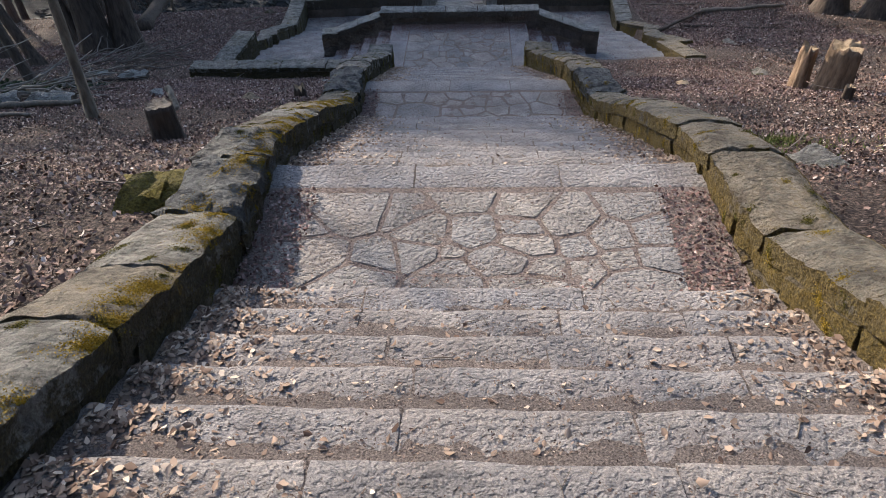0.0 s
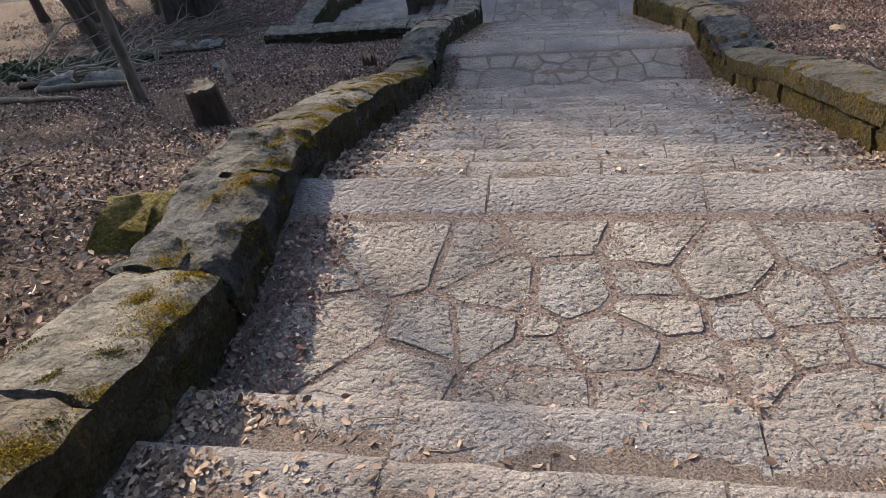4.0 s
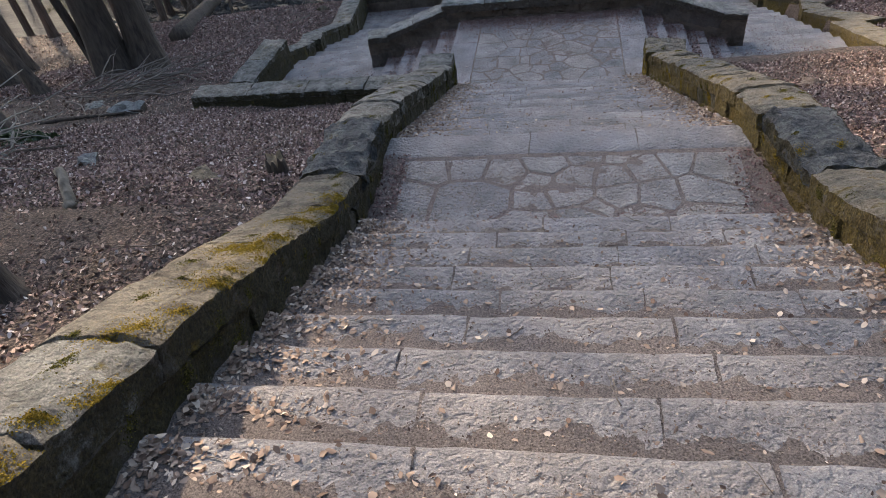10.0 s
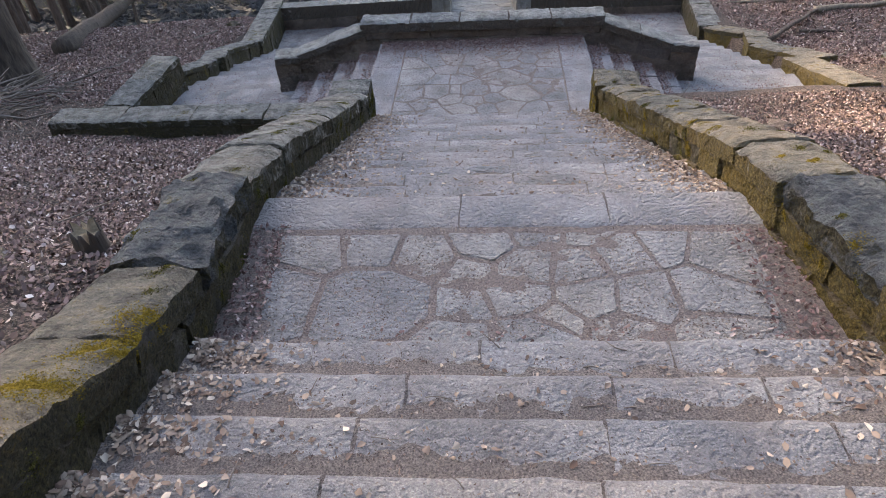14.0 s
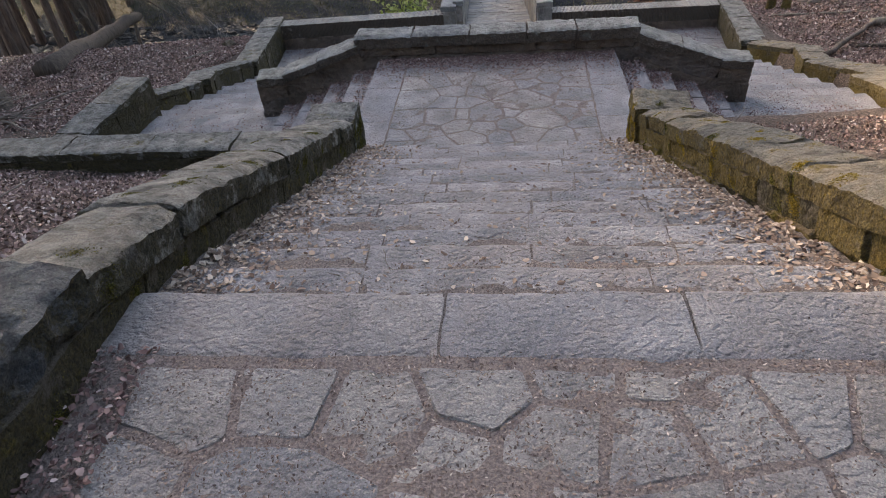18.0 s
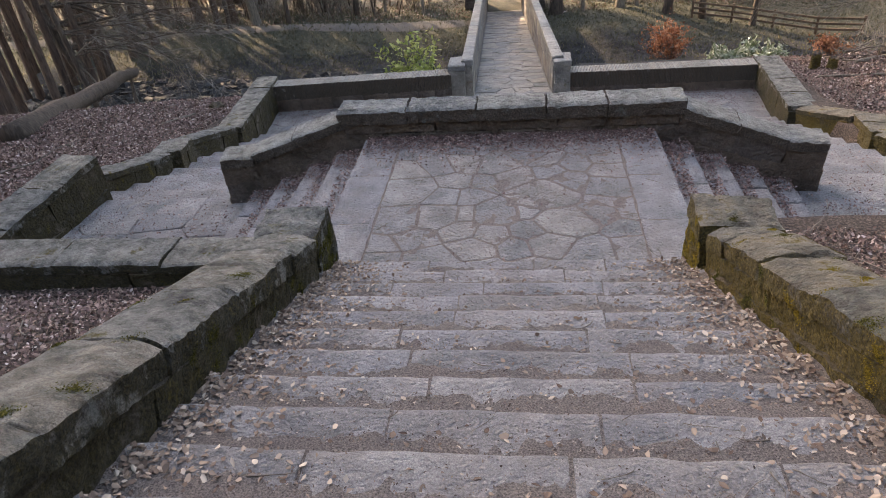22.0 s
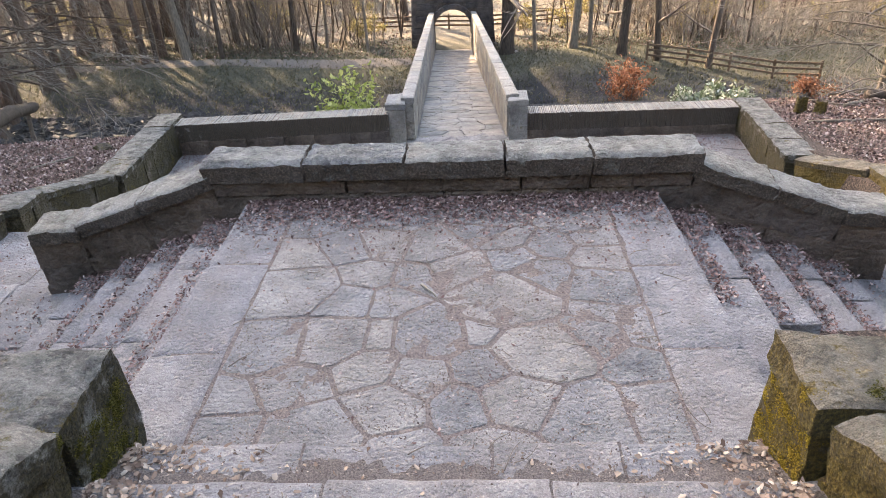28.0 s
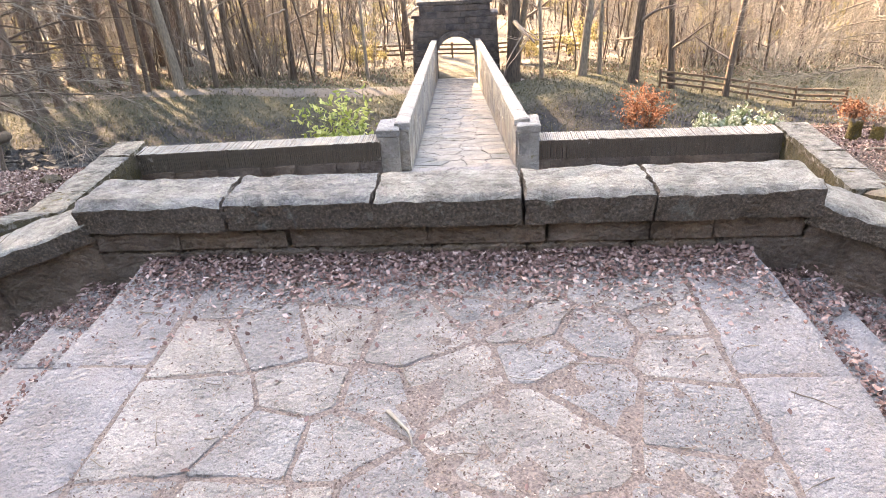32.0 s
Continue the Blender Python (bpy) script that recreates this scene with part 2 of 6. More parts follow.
def ground_material():
    """Dark woodland soil under broken leaf litter; mud and grass down by the stream."""
    m, t, b = nodes_of("woodland_ground", 0.95)
    fine = noise_of(t, 38, 6, 0.75, "World")
    broad = noise_of(t, 1.2, 5, 0.6, "World")
    c = ramp(t, fine, [(0.38, (0.018, 0.013, 0.011)), (0.5, (0.065, 0.048, 0.039)), (0.6, (0.2, 0.15, 0.12))])
    c = mixed(t, 0.6, c, ramp(t, broad, [(0.3, (0.6, 0.58, 0.56)), (0.7, (1.25, 1.2, 1.15))]), "MULTIPLY")
    g = t.nodes.new("ShaderNodeNewGeometry")
    s = t.nodes.new("ShaderNodeSeparateXYZ")
    t.links.new(g.outputs["Position"], s.inputs[0])
    mud = ramp(t, noise_of(t, 2.0, 6, 0.7, "World", (0.5, 1.6, 1)), [(0.35, (0.012, 0.012, 0.013)), (0.6, (0.035, 0.034, 0.033)), (0.75, (0.075, 0.07, 0.065))])
    c = mixed(t, ramp(t, math2(t, "MULTIPLY", s.outputs[1], 0.02), [(0.19, (0,)), (0.24, (1,))]), c, mud)
    bank = math2(t, "ADD", math2(t, "MULTIPLY", s.outputs[1], 0.02), math2(t, "MULTIPLY", noise_of(t, 0.5, 4, 0.6, "World"), 0.1))
    grass = ramp(t, noise_of(t, 9, 6, 0.7, "World"), [(0.3, (0.036, 0.034, 0.024)), (0.6, (0.075, 0.072, 0.047)), (0.8, (0.13, 0.118, 0.08))])
    c = mixed(t, ramp(t, bank, [(0.53, (0,)), (0.58, (1,))]), c, grass)
    litter = ramp(t, noise_of(t, 7, 6, 0.7, "World"), [(0.3, (0.085, 0.075, 0.058)), (0.7, (0.19, 0.168, 0.13))])
    c = mixed(t, ramp(t, bank, [(0.66, (0,)), (0.74, (1,))]), c, litter)
    t.links.new(c, b.inputs["Base Color"])
    bumped(t, b, math2(t, "ADD", fine, math2(t, "MULTIPLY", broad, 2.0)), 0.05)
    return m


GROUND = ground_material()
BARK = plain("grey_brown_bark", (0.075, 0.058, 0.045), 0.95, 0.5, 14, 0.04, (1, 1, 0.18))
BARK_PALE = plain("pale_bark", (0.16, 0.135, 0.105), 0.95, 0.45, 16, 0.03, (1, 1, 0.25))
BARK_WARM = plain("warm_pine_bark", (0.085, 0.06, 0.046), 0.95, 0.5, 12, 0.04, (1, 1, 0.2))
# pale twig colour, raised above TWIG to give bare twigs a sunlit look
PALE_LIT_TWIG = plain("pale_lit_twig", (0.2, 0.178, 0.15), 0.9, 0.3, 8)
PATH_GRIT = plain("pale_path_grit", (0.115, 0.1, 0.085), 0.95, 0.3, 25, 0.02)
TWIG = plain("bare_twig", (0.14, 0.115, 0.095), 0.9, 0.3, 8)
STUMP_WOOD = plain("weathered_stump_wood", (0.21, 0.145, 0.095), 0.95, 0.65, 11, 0.05, (1, 1, 0.25))
CUT = plain("cut_wood", (0.30, 0.225, 0.14), 0.85, 0.4, 18, 0.01)
FENCE_WOOD = plain("weathered_fence_wood", (0.13, 0.09, 0.06), 0.9, 0.35, 10, 0.01, (1, 1, 0.2))
LEAF = leafy("fallen_leaf", [(0.0, (0.05, 0.034, 0.028)), (0.4, (0.12, 0.076, 0.058)), (0.74, (0.22, 0.145, 0.112)), (0.92, (0.37, 0.27, 0.21)), (1.0, (0.55, 0.48, 0.42))], 0.8, 0.2)
LEAF_PALE = leafy("dry_pale_leaf", [(0.0, (0.09, 0.056, 0.04)), (0.45, (0.2, 0.142, 0.105)), (0.82, (0.31, 0.23, 0.17)), (1.0, (0.5, 0.41, 0.32))], 0.8, 0.2)
LEAF_RED = leafy("reddish_fallen_leaf", [(0, (0.06, 0.036, 0.03)), (0.45, (0.15, 0.095, 0.08)), (0.85, (0.25, 0.17, 0.145)), (1, (0.42, 0.34, 0.3))], 0.8, 0.2)
LIME = leafy("lime_leaf", [(0, (0.13, 0.17, 0.03)), (0.6, (0.28, 0.33, 0.08)), (1, (0.46, 0.48, 0.2))], 0.55, 0.4, 0.35)
RUSSET = leafy("russet_leaf", [(0, (0.12, 0.045, 0.02)), (0.6, (0.24, 0.10, 0.05)), (1, (0.36, 0.18, 0.10))], 0.7, 0.3, 0.3)
SILVER = leafy("silver_green_leaf", [(0, (0.06, 0.09, 0.04)), (0.6, (0.16, 0.20, 0.12)), (1, (0.42, 0.44, 0.38))], 0.35, 0.6, 0.15)
DARKLEAF = leafy("dark_evergreen_leaf", [(0, (0.012, 0.022, 0.008)), (0.7, (0.03, 0.05, 0.018)), (1, (0.07, 0.09, 0.04))], 0.5, 0.4, 0.1)
GOLD = leafy("golden_scrub_leaf", [(0, (0.10, 0.085, 0.035)), (0.5, (0.22, 0.185, 0.08)), (1, (0.42, 0.36, 0.17))], 0.7, 0.2, 0.6)
GRASS = leafy("grass_blade", [(0, (0.045, 0.048, 0.025)), (0.6, (0.09, 0.09, 0.05)), (1, (0.19, 0.165, 0.10))], 0.7, 0.2, 0.3)

# ---- helpers ----
def mesh_of(name, verts, faces, material, smooth=True, crisp=0):
    me = bpy.data.meshes.new(name)
    me.from_pydata([tuple(v) for v in verts], [], faces)
    me.materials.append(material)
    if smooth:
        me.shade_smooth()
        if crisp:
            me.set_sharp_from_angle(angle=radians(crisp))
    return me


def piece(name, me, parent=None, m=None, label=""):
    """A mesh object, under a thing or on its own."""
    ob = new(name, me)
    if m is not None:
        ob.matrix_basis = m
    ob.parent = parent
    return tagged(ob, label)


def part(name, bm, material, parent, label=""):
    me = bpy.data.meshes.new(name)
    bm.to_mesh(me)
    bm.free()
    me.materials.append(material)
    return piece(name, me, parent, None, label)


def thing(name, label, category, group="", kind="", at=(0, 0, 0)):
    ob = new(name)
    ob.location = at
    ob.empty_display_size = 0.1
    return tagged(ob, label, category, group, kind)


def wob(x, y, z, f=1.0):
    return noise.noise(Vector((x * f, y * f, z * f)))


def block(w, d, h, seed, material, rough=0.012, nx=8, ny=4, edge=0.018, name="stone", coarse=0.0, ends=1.0, fine=0.0, nz=0, nose=0.35, butt=1.0):
    """A dressed block w (x) by d (y) by h, top at z = 0, its edges worn round and its faces uneven."""
    nz = nz or (2 if h > 0.1 else 1)
    rx, ry = 1 - min(0.75, 2.3 * edge * max(ends, 0.4) / (w / 2)), 1 - min(0.75, 2.3 * edge * max(butt, 0.4) / (d / 2))
    ax = sorted(set([-1, -rx, rx, 1] + [-1 + 2 * i / nx for i in range(1, nx) if abs(-1 + 2 * i / nx) < rx - 0.2 / nx]))
    ay = sorted(set([-1, -ry, ry, 1] + [-1 + 2 * i / ny for i in range(1, ny) if abs(-1 + 2 * i / ny) < ry - 0.2 / ny]))
    az = [0.0, -edge * 1.1] + [-h * (i + 1) / nz for i in range(nz)]
    verts, idx = [], {}

    def vert(i, j, q):
        if (i, j, q) in idx:
            return idx[i, j, q]
        x, y, z = ax[i] * w / 2, ay[j] * d / 2, az[q]
        ex, ey = i in (0, len(ax) - 1), j in (0, len(ay) - 1)
        if q == 0:
            if ex:
                x -= math.copysign(edge * ends, x)
                z -= edge * max(0.35, nose) * ends
            if ey:
                y -= math.copysign(edge * butt, y)
                z -= edge * butt * (nose if y > 0 else 0.35)
        s = seed * 7.31
        px, py, pz = ax[i] * w / 2, ay[j] * d / 2, az[q]
        a = rough * (1 + 0.8 * abs(wob(px + s, py, pz, 13.0)))
        x += a * wob(px + s, py, pz, 6.0) + coarse * wob(px + s + 31, py, pz, 2.4)
        y += a * wob(px, py + s, pz + 9, 6.0) + coarse * wob(px + 17, py + s, pz, 2.4)
        if q < len(az) - 1:
            z += a * 0.8 * wob(px, py + 5, pz + s, 6.5) + coarse * 0.8 * wob(px, py - 9, pz + s, 3.0)
        if coarse > 0.02:
            g = coarse * (0.5 - abs(wob(px + s, py - s, pz, 5.2)) * 2.2)
            x, y, z = x + 0.35 * g * ax[i], y + 0.35 * g * ay[j], z + (0.6 * g if q < len(az) - 1 else 0)
        if fine:
            x, y = x + fine * wob(px + s, py, pz, 17.0), y + fine * wob(px, py + s, pz, 17.0)
            z += 0.8 * fine * wob(px, py, pz + s, 15.0) if q < len(az) - 1 else 0
        if coarse > 0.03:
            x += 0.5 * coarse * wob(px + s, py, pz, 7.0)
            z += 0.7 * coarse * wob(px, py + s, pz, 6.0) if q < len(az) - 1 else 0
        idx[i, j, q] = len(verts)
        verts.append((x, y, z))
        return idx[i, j, q]

    faces = []
    X, Y, Z = len(ax), len(ay), len(az)
    for i in range(X - 1):
        for j in range(Y - 1):
            faces.append((vert(i, j, 0), vert(i + 1, j, 0), vert(i + 1, j + 1, 0), vert(i, j + 1, 0)))
    for q in range(Z - 1):
        for i in range(X - 1):
            faces.append((vert(i, 0, q + 1), vert(i + 1, 0, q + 1), vert(i + 1, 0, q), vert(i, 0, q)))
            faces.append((vert(i + 1, Y - 1, q + 1), vert(i, Y - 1, q + 1), vert(i, Y - 1, q), vert(i + 1, Y - 1, q)))
        for j in range(Y - 1):
            faces.append((vert(0, j + 1, q + 1), vert(0, j, q + 1), vert(0, j, q), vert(0, j + 1, q)))
            faces.append((vert(X - 1, j, q + 1), vert(X - 1, j + 1, q + 1), vert(X - 1, j + 1, q), vert(X - 1, j, q)))
    return mesh_of(name, verts, faces, material, True, 34)


def clip_cell(poly, p, q, bias=0.0):
    """The side of poly nearer to p than to q, the border pushed towards q by bias."""
    nx, ny = q[0] - p[0], q[1] - p[1]
    s = 0.5 + bias / (nx * nx + ny * ny)
    mx, my = p[0] + nx * s, p[1] + ny * s
    out = []
    for a, b in zip(poly, poly[1:] + poly[:1]):
        da, db = (a[0] - mx) * nx + (a[1] - my) * ny, (b[0] - mx) * nx + (b[1] - my) * ny
        if da <= 0:
            out.append(a)
        if da * db < 0:
            s = da / (da - db)
            out.append((a[0] + s * (b[0] - a[0]), a[1] + s * (b[1] - a[1])))
    return out


def cells(seeds, outline, split=0.3):
    """The share of the outline that falls to each seed (x, y, and in a third number how far it reaches)."""
    got, rng = [], random.Random(len(seeds))
    reach = [p[2] / 2 if len(p) > 2 else rng.uniform(-1, 1) * 0.008 for p in seeds]
    lo, hi = [min(q[k] for q in outline) for k in (0, 1)], [max(q[k] for q in outline) for k in (0, 1)]
    for i, p in enumerate(seeds):
        poly = list(outline)
        for j, q in enumerate(seeds):
            if i != j and poly:
                poly = clip_cell(poly, p, q, reach[i] - reach[j])
        if len(poly) < 3:
            continue
        bend = 0.05 if len(p) < 3 else 0.02
        poly = [(x + bend * wob(x, y, 3.7, 4.3), y + bend * wob(x, y, 8.1, 4.3)) if 0.02 < min(abs(x - lo[0]), abs(x - hi[0]), abs(y - lo[1]), abs(y - hi[1])) else (x, y) for x, y in poly]
        if len(p) < 3 and len(poly) > 4 and rng.random() < split:
            k = rng.randrange(2, len(poly) - 1)
            got += [(p, poly[:k + 1]), (p, poly[k:] + poly[:1])]
        else:
            got.append((p, poly))
    return got


def flag(poly, gap, h, seed, material, name="paving_stone", lift=0.0):
    """One paving stone of a crazy-paved floor: an irregular slab with a worn rim. Returns its mesh and its middle."""
    worn = []
    for o, a, b in zip(poly[-1:] + poly[:-1], poly, poly[1:] + poly[:1]):
        for c in (o, b):
            d = math.hypot(c[0] - a[0], c[1] - a[1]) or 1e-6
            u = min(0.3, 0.016 / d)
            worn.append((a[0] + (c[0] - a[0]) * u, a[1] + (c[1] - a[1]) * u))
    poly = worn
    gap *= 1.0 + 0.7 * wob(seed, 0.3, seed * 0.7, 1.1)
    cx, cy = sum(p[0] for p in poly) / len(poly), sum(p[1] for p in poly) / len(poly)
    ring = []
    for a, b in zip(poly, poly[1:] + poly[:1]):
        n = max(1, int(math.hypot(b[0] - a[0], b[1] - a[1]) / 0.07))
        ring += [(a[0] + (b[0] - a[0]) * (i / n) - cx, a[1] + (b[1] - a[1]) * (i / n) - cy) for i in range(n)]
    size = sum(math.hypot(x, y) for x, y in ring) / len(ring)
    verts, faces, N = [], [], len(ring)
    for k, (inset, z) in enumerate(((gap * 0.8, -h), (gap, -0.009), (gap + 0.006, -0.001), (gap + size * 0.42, 0.0))):
        for i, (x, y) in enumerate(ring):
            r = math.hypot(x, y) or 1e-6
            u = max(0.12, (r - inset) / r) * (1 + 0.014 * wob(x * 3 + seed, y * 3, seed * 1.7, 2.2) + 0.03 * wob(x + seed, y, seed, 21) + 0.02 * wob(x, y + seed, seed, 47))
            verts.append((x * u, y * u, z + lift + (0.008 * wob(x + seed * 3.3, y, 0, 5) if k > 1 else 0)))
        if k:
            for i in range(N):
                j = (i + 1) % N
                faces.append((N * (k - 1) + i, N * (k - 1) + j, N * k + j, N * k + i))
    verts.append((0, 0, lift + 0.004 * wob(seed, 2, 3, 4)))
    faces += [(3 * N + i, 3 * N + (i + 1) % N, 4 * N) for i in range(N)]
    return mesh_of(name, verts, faces, material, True, 25), (cx, cy)


def lerp(x, table):
    return float(np.interp(x, [a for a, _ in table], [b for _, b in table]))


# ---- plan: lines of the stairs and walls ----
L1, L2 = 4.07, 2.08
RISE_A, TREAD_A, RISE_B, TREAD_B, RISE_C, TREAD_C = 0.15, 0.32, 0.153, 0.343, 0.138, 0.342
Y_A, Y_B, Y_C = -14.86, -13.32, -7.74
SIDE, COURT = -0.775, -2.65
XL = [(-19.5, -1.06), (-16.5, -1.1), (-13.5, -1.16), (-8.5, -1.33), (-2.9, -1.49)]
XR = [(-19.5, 2.1), (-14.6, 1.98), (-9.0, 1.96), (-8.1, 1.84), (-2.9, 1.55)]
NOSE = [(-19.4, 6.3), (-14.86, 4.22), (-14.6, 4.07), (-13.32, 4.07), (-9.2, 2.233), (-8.9, 2.08), (-7.74, 2.07), (-2.95, 0.138), (-2.6, 0.0), (10, 0.0)]
SLOPE = [(-60, 16), (-20, 6.1), (-16.5, 4.8), (-13, 3.75), (-10.5, 2.68), (-8.4, 2.1), (-3.4, 0.05), (0, -0.75), (4, -1.8), (8, -2.3), (10.5, -2.8), (14, -4.1), (17.5, -5.6),
         (20.5, -6.9), (24, -6.9), (29, -6.4), (45, -6.0), (70, -5.0), (120, 3), (400, 40), (3000, 60)]


SLOPE_W = [(-60, 16), (-20, 6.1), (-16.5, 4.8), (-13, 3.75), (-10.5, 2.68), (-8.4, 2.1), (-3.4, 0.05), (0, -0.75), (4, -1.8), (7.6, -2.3), (8.6, -2.6), (10, -3.6), (13, -5.3), (16, -6.3),
           (20.5, -6.8), (24, -6.7), (29, -6.3), (45, -6.0), (70, -5.0), (120, 3), (400, 40), (3000, 60)]


def ground_z(x, y):
    z = lerp(y, SLOPE)
    if x < 0:
        f = min(1, -x / 1.5)
        z = z * (1 - f) + lerp(y, SLOPE_W) * f
    z += 0.9 * math.exp(-((x - 4.6) / 2.4) ** 2 - ((y - 26.4) / 1.8) ** 2)
    if y < 12:
        z += 0.09 * wob(x, y, 0, 0.5) + 0.05 * wob(x, y, 4, 1.7)
        if x < -6.5:
            z -= 0.03 * (-6.5 - x)
    elif y < 27:
        z += 0.35 * wob(x * 0.5, y, 2, 0.5) + 0.16 * wob(x * 0.4, y * 2.2, 7, 0.8)
    else:
        z += 0.5 * wob(x, y, 2, 0.12)
    l, r = lerp(y, XL), lerp(y, XR)
    if y < -2.6 and l - 0.3 < x < r + 0.3:
        z = lerp(y, NOSE) - 0.75
    elif y < -2.6:
        z = min(z, lerp(y, NOSE) + 0.12)
    if -6.35 < x < -1.3 and -2.75 < y < 8.2:
        z = -3.4
    elif -1.4 < x < 5.75 and -1.3 < y < 8.2:
        z = -3.4
    elif 1.3 < x < 5.75 and -1.4 <= y < -1.25:
        z = min(z, -0.6)
    if 8 < y < 31 and abs(x + 0.08 + 0.034 * (y - 8.2)) < 1.9:
        z = min(z, -3.3 - 0.165 * (y - 8.2))
    if -1.75 < x < 1.45 and -3.2 < y < 9:
        z = -3.4
    return z

# ---- ground ----
def grid_axis(lo, hi, step, far):
    out, x, s = list(np.arange(lo, hi + 1e-6, step)), hi, step
    while x < far:
        s *= 1.22
        x += s
        out.append(x)
    x, s = lo, step
    while x > -far:
        s *= 1.22
        x -= s
        out.insert(0, x)
    return out


gx, gy = grid_axis(-9, 9, 0.2, 900), grid_axis(-19, 12, 0.2, 900)
verts = [(x, y, ground_z(x, y)) for y in gy for x in gx]
W = len(gx)
faces = [(j * W + i, j * W + i + 1, (j + 1) * W + i + 1, (j + 1) * W + i) for j in range(len(gy) - 1) for i in range(W - 1)]
tagged(new("ground", mesh_of("ground", verts, faces, GROUND)), "dark woodland soil with leaf litter, muddy stream bed and grassy bank", "ground", kind="structure")


# ---- stairs ----
def joints(a, b, rng, short=0.7, long=1.35):
    xs = [a]
    while b - xs[-1] > long + short:
        xs.append(xs[-1] + rng.uniform(short, long))
    if b - xs[-1] > long:
        xs.append((xs[-1] + b) / 2 + rng.uniform(-0.1, 0.1))
    return xs + [b]


def joint_fill(parent, x, y0, y1, z, seed):
    """Soil and crumbled leaf packed into the gap between two slabs."""
    vs = []
    for k in range(9):
        y = y0 + (y1 - y0) * k / 8
        for q in (-1, 0, 1):
            vs.append((x + 0.009 * q, y, z - 0.007 + 0.004 * (q == 0) + 0.007 * wob(x + q, y, seed, 17)))
    piece("soil", mesh_of("soil", vs, [(k * 3 + q, k * 3 + q + 1, k * 3 + q + 4, k * 3 + q + 3) for k in range(8) for q in (0, 1)], SOIL), parent)


def stone_row(parent, xs, y0, y1, top, h, seed, material=STEP, name="slab", gap=0.006, rng=random):
    """Slabs side by side between the x of xs, from y0 to y1, with their upper face at top."""
    for k, (a, b) in enumerate(zip(xs, xs[1:])):
        if k:
            joint_fill(parent, a, y0, y1 - 0.015, top, seed + k)
        me = block(b - a - gap, y1 - y0 - 0.006, h, seed + k * 1.37, material, 0.010, max(5, int((b - a) / 0.06)), 8, 0.022, name, 0.005, 0.1, 0.003, 0, 0.45)
        piece(name, me, parent, pose((a + b) / 2, (y0 + y1) / 2 + rng.uniform(-0.007, 0.007), top + rng.uniform(-0.004, 0.004), rng.uniform(-0.5, 0.5), rng.uniform(-0.25, 0.25), rng.uniform(-0.35, 0.35)))


def soil_strip(parent, x0, x1, y, z, width, seed):
    """Trodden earth and crumbled leaf lying on the back of a tread, thinning out to a ragged edge."""
    n, m, vs = 110, 9, []
    for i in range(n + 1):
        x = x0 + (x1 - x0) * i / n
        side = max(min(x - x0, x1 - x) - 0.12, 0)
        w = max(0.05, width * (1 + 0.25 * wob(x, y, seed, 2.3) + 0.3 * wob(x, y, seed, 8.0) + 0.2 * wob(x, y, seed, 23.0)) + 0.1 * math.exp(-side / 0.22))
        for k in range(m + 1):
            u = k / m
            h = (0.012 + 0.035 * math.exp(-side / 0.2)) * (1 - u ** 2) - 0.005 * u ** 3
            vs.append((x, y + w * (u - 0.02), z + h + 0.006 * wob(x, y + w * u, seed, 13) + 0.006 * wob(x, y + w * u, seed, 31)))
    piece("soil", mesh_of("soil", vs, [(i * (m + 1) + k, (i + 1) * (m + 1) + k, (i + 1) * (m + 1) + k + 1, i * (m + 1) + k + 1) for i in range(n) for k in range(m)], SOIL), parent)


def flight(name, label, count, y_edge, z_top, rise, tread, first=0):
    """Steps going down along +y; step i has its front edge at y_edge + i * tread."""
    st = thing(name, label, "stairs", kind="structure", at=(0, 0, 0))
    rng = random.Random(name)
    for i in range(first, count):
        y, z = y_edge + i * tread, z_top - i * rise
        a, b = lerp(y, XL) - 0.12, lerp(y, XR) + 0.12
        step = new("step")
        step.parent = st
        stone_row(step, joints(a, b, rng), y - tread - 0.05, y, z, rise + 0.05, i * 11.3 + y_edge, rng=rng)
        soil_strip(step, a, b, y - tread, z, (0.165 if y_edge < -15 else 0.195) + 0.03 * wob(i, y_edge, 1), i + y_edge)
    return st


flight("stairs_upper", "worn grey gritstone steps with drifts of dry leaves", 13, Y_A - 12 * TREAD_A, L1 + 13 * RISE_A, RISE_A, TREAD_A)
flight("stairs_middle", "worn grey gritstone steps between mossy walls", 13, Y_B, L1, RISE_B, TREAD_B, 1)
flight("stairs_lower", "worn grey gritstone steps leading to a terrace", 15, Y_C, 2.07, RISE_C, TREAD_C, 1)


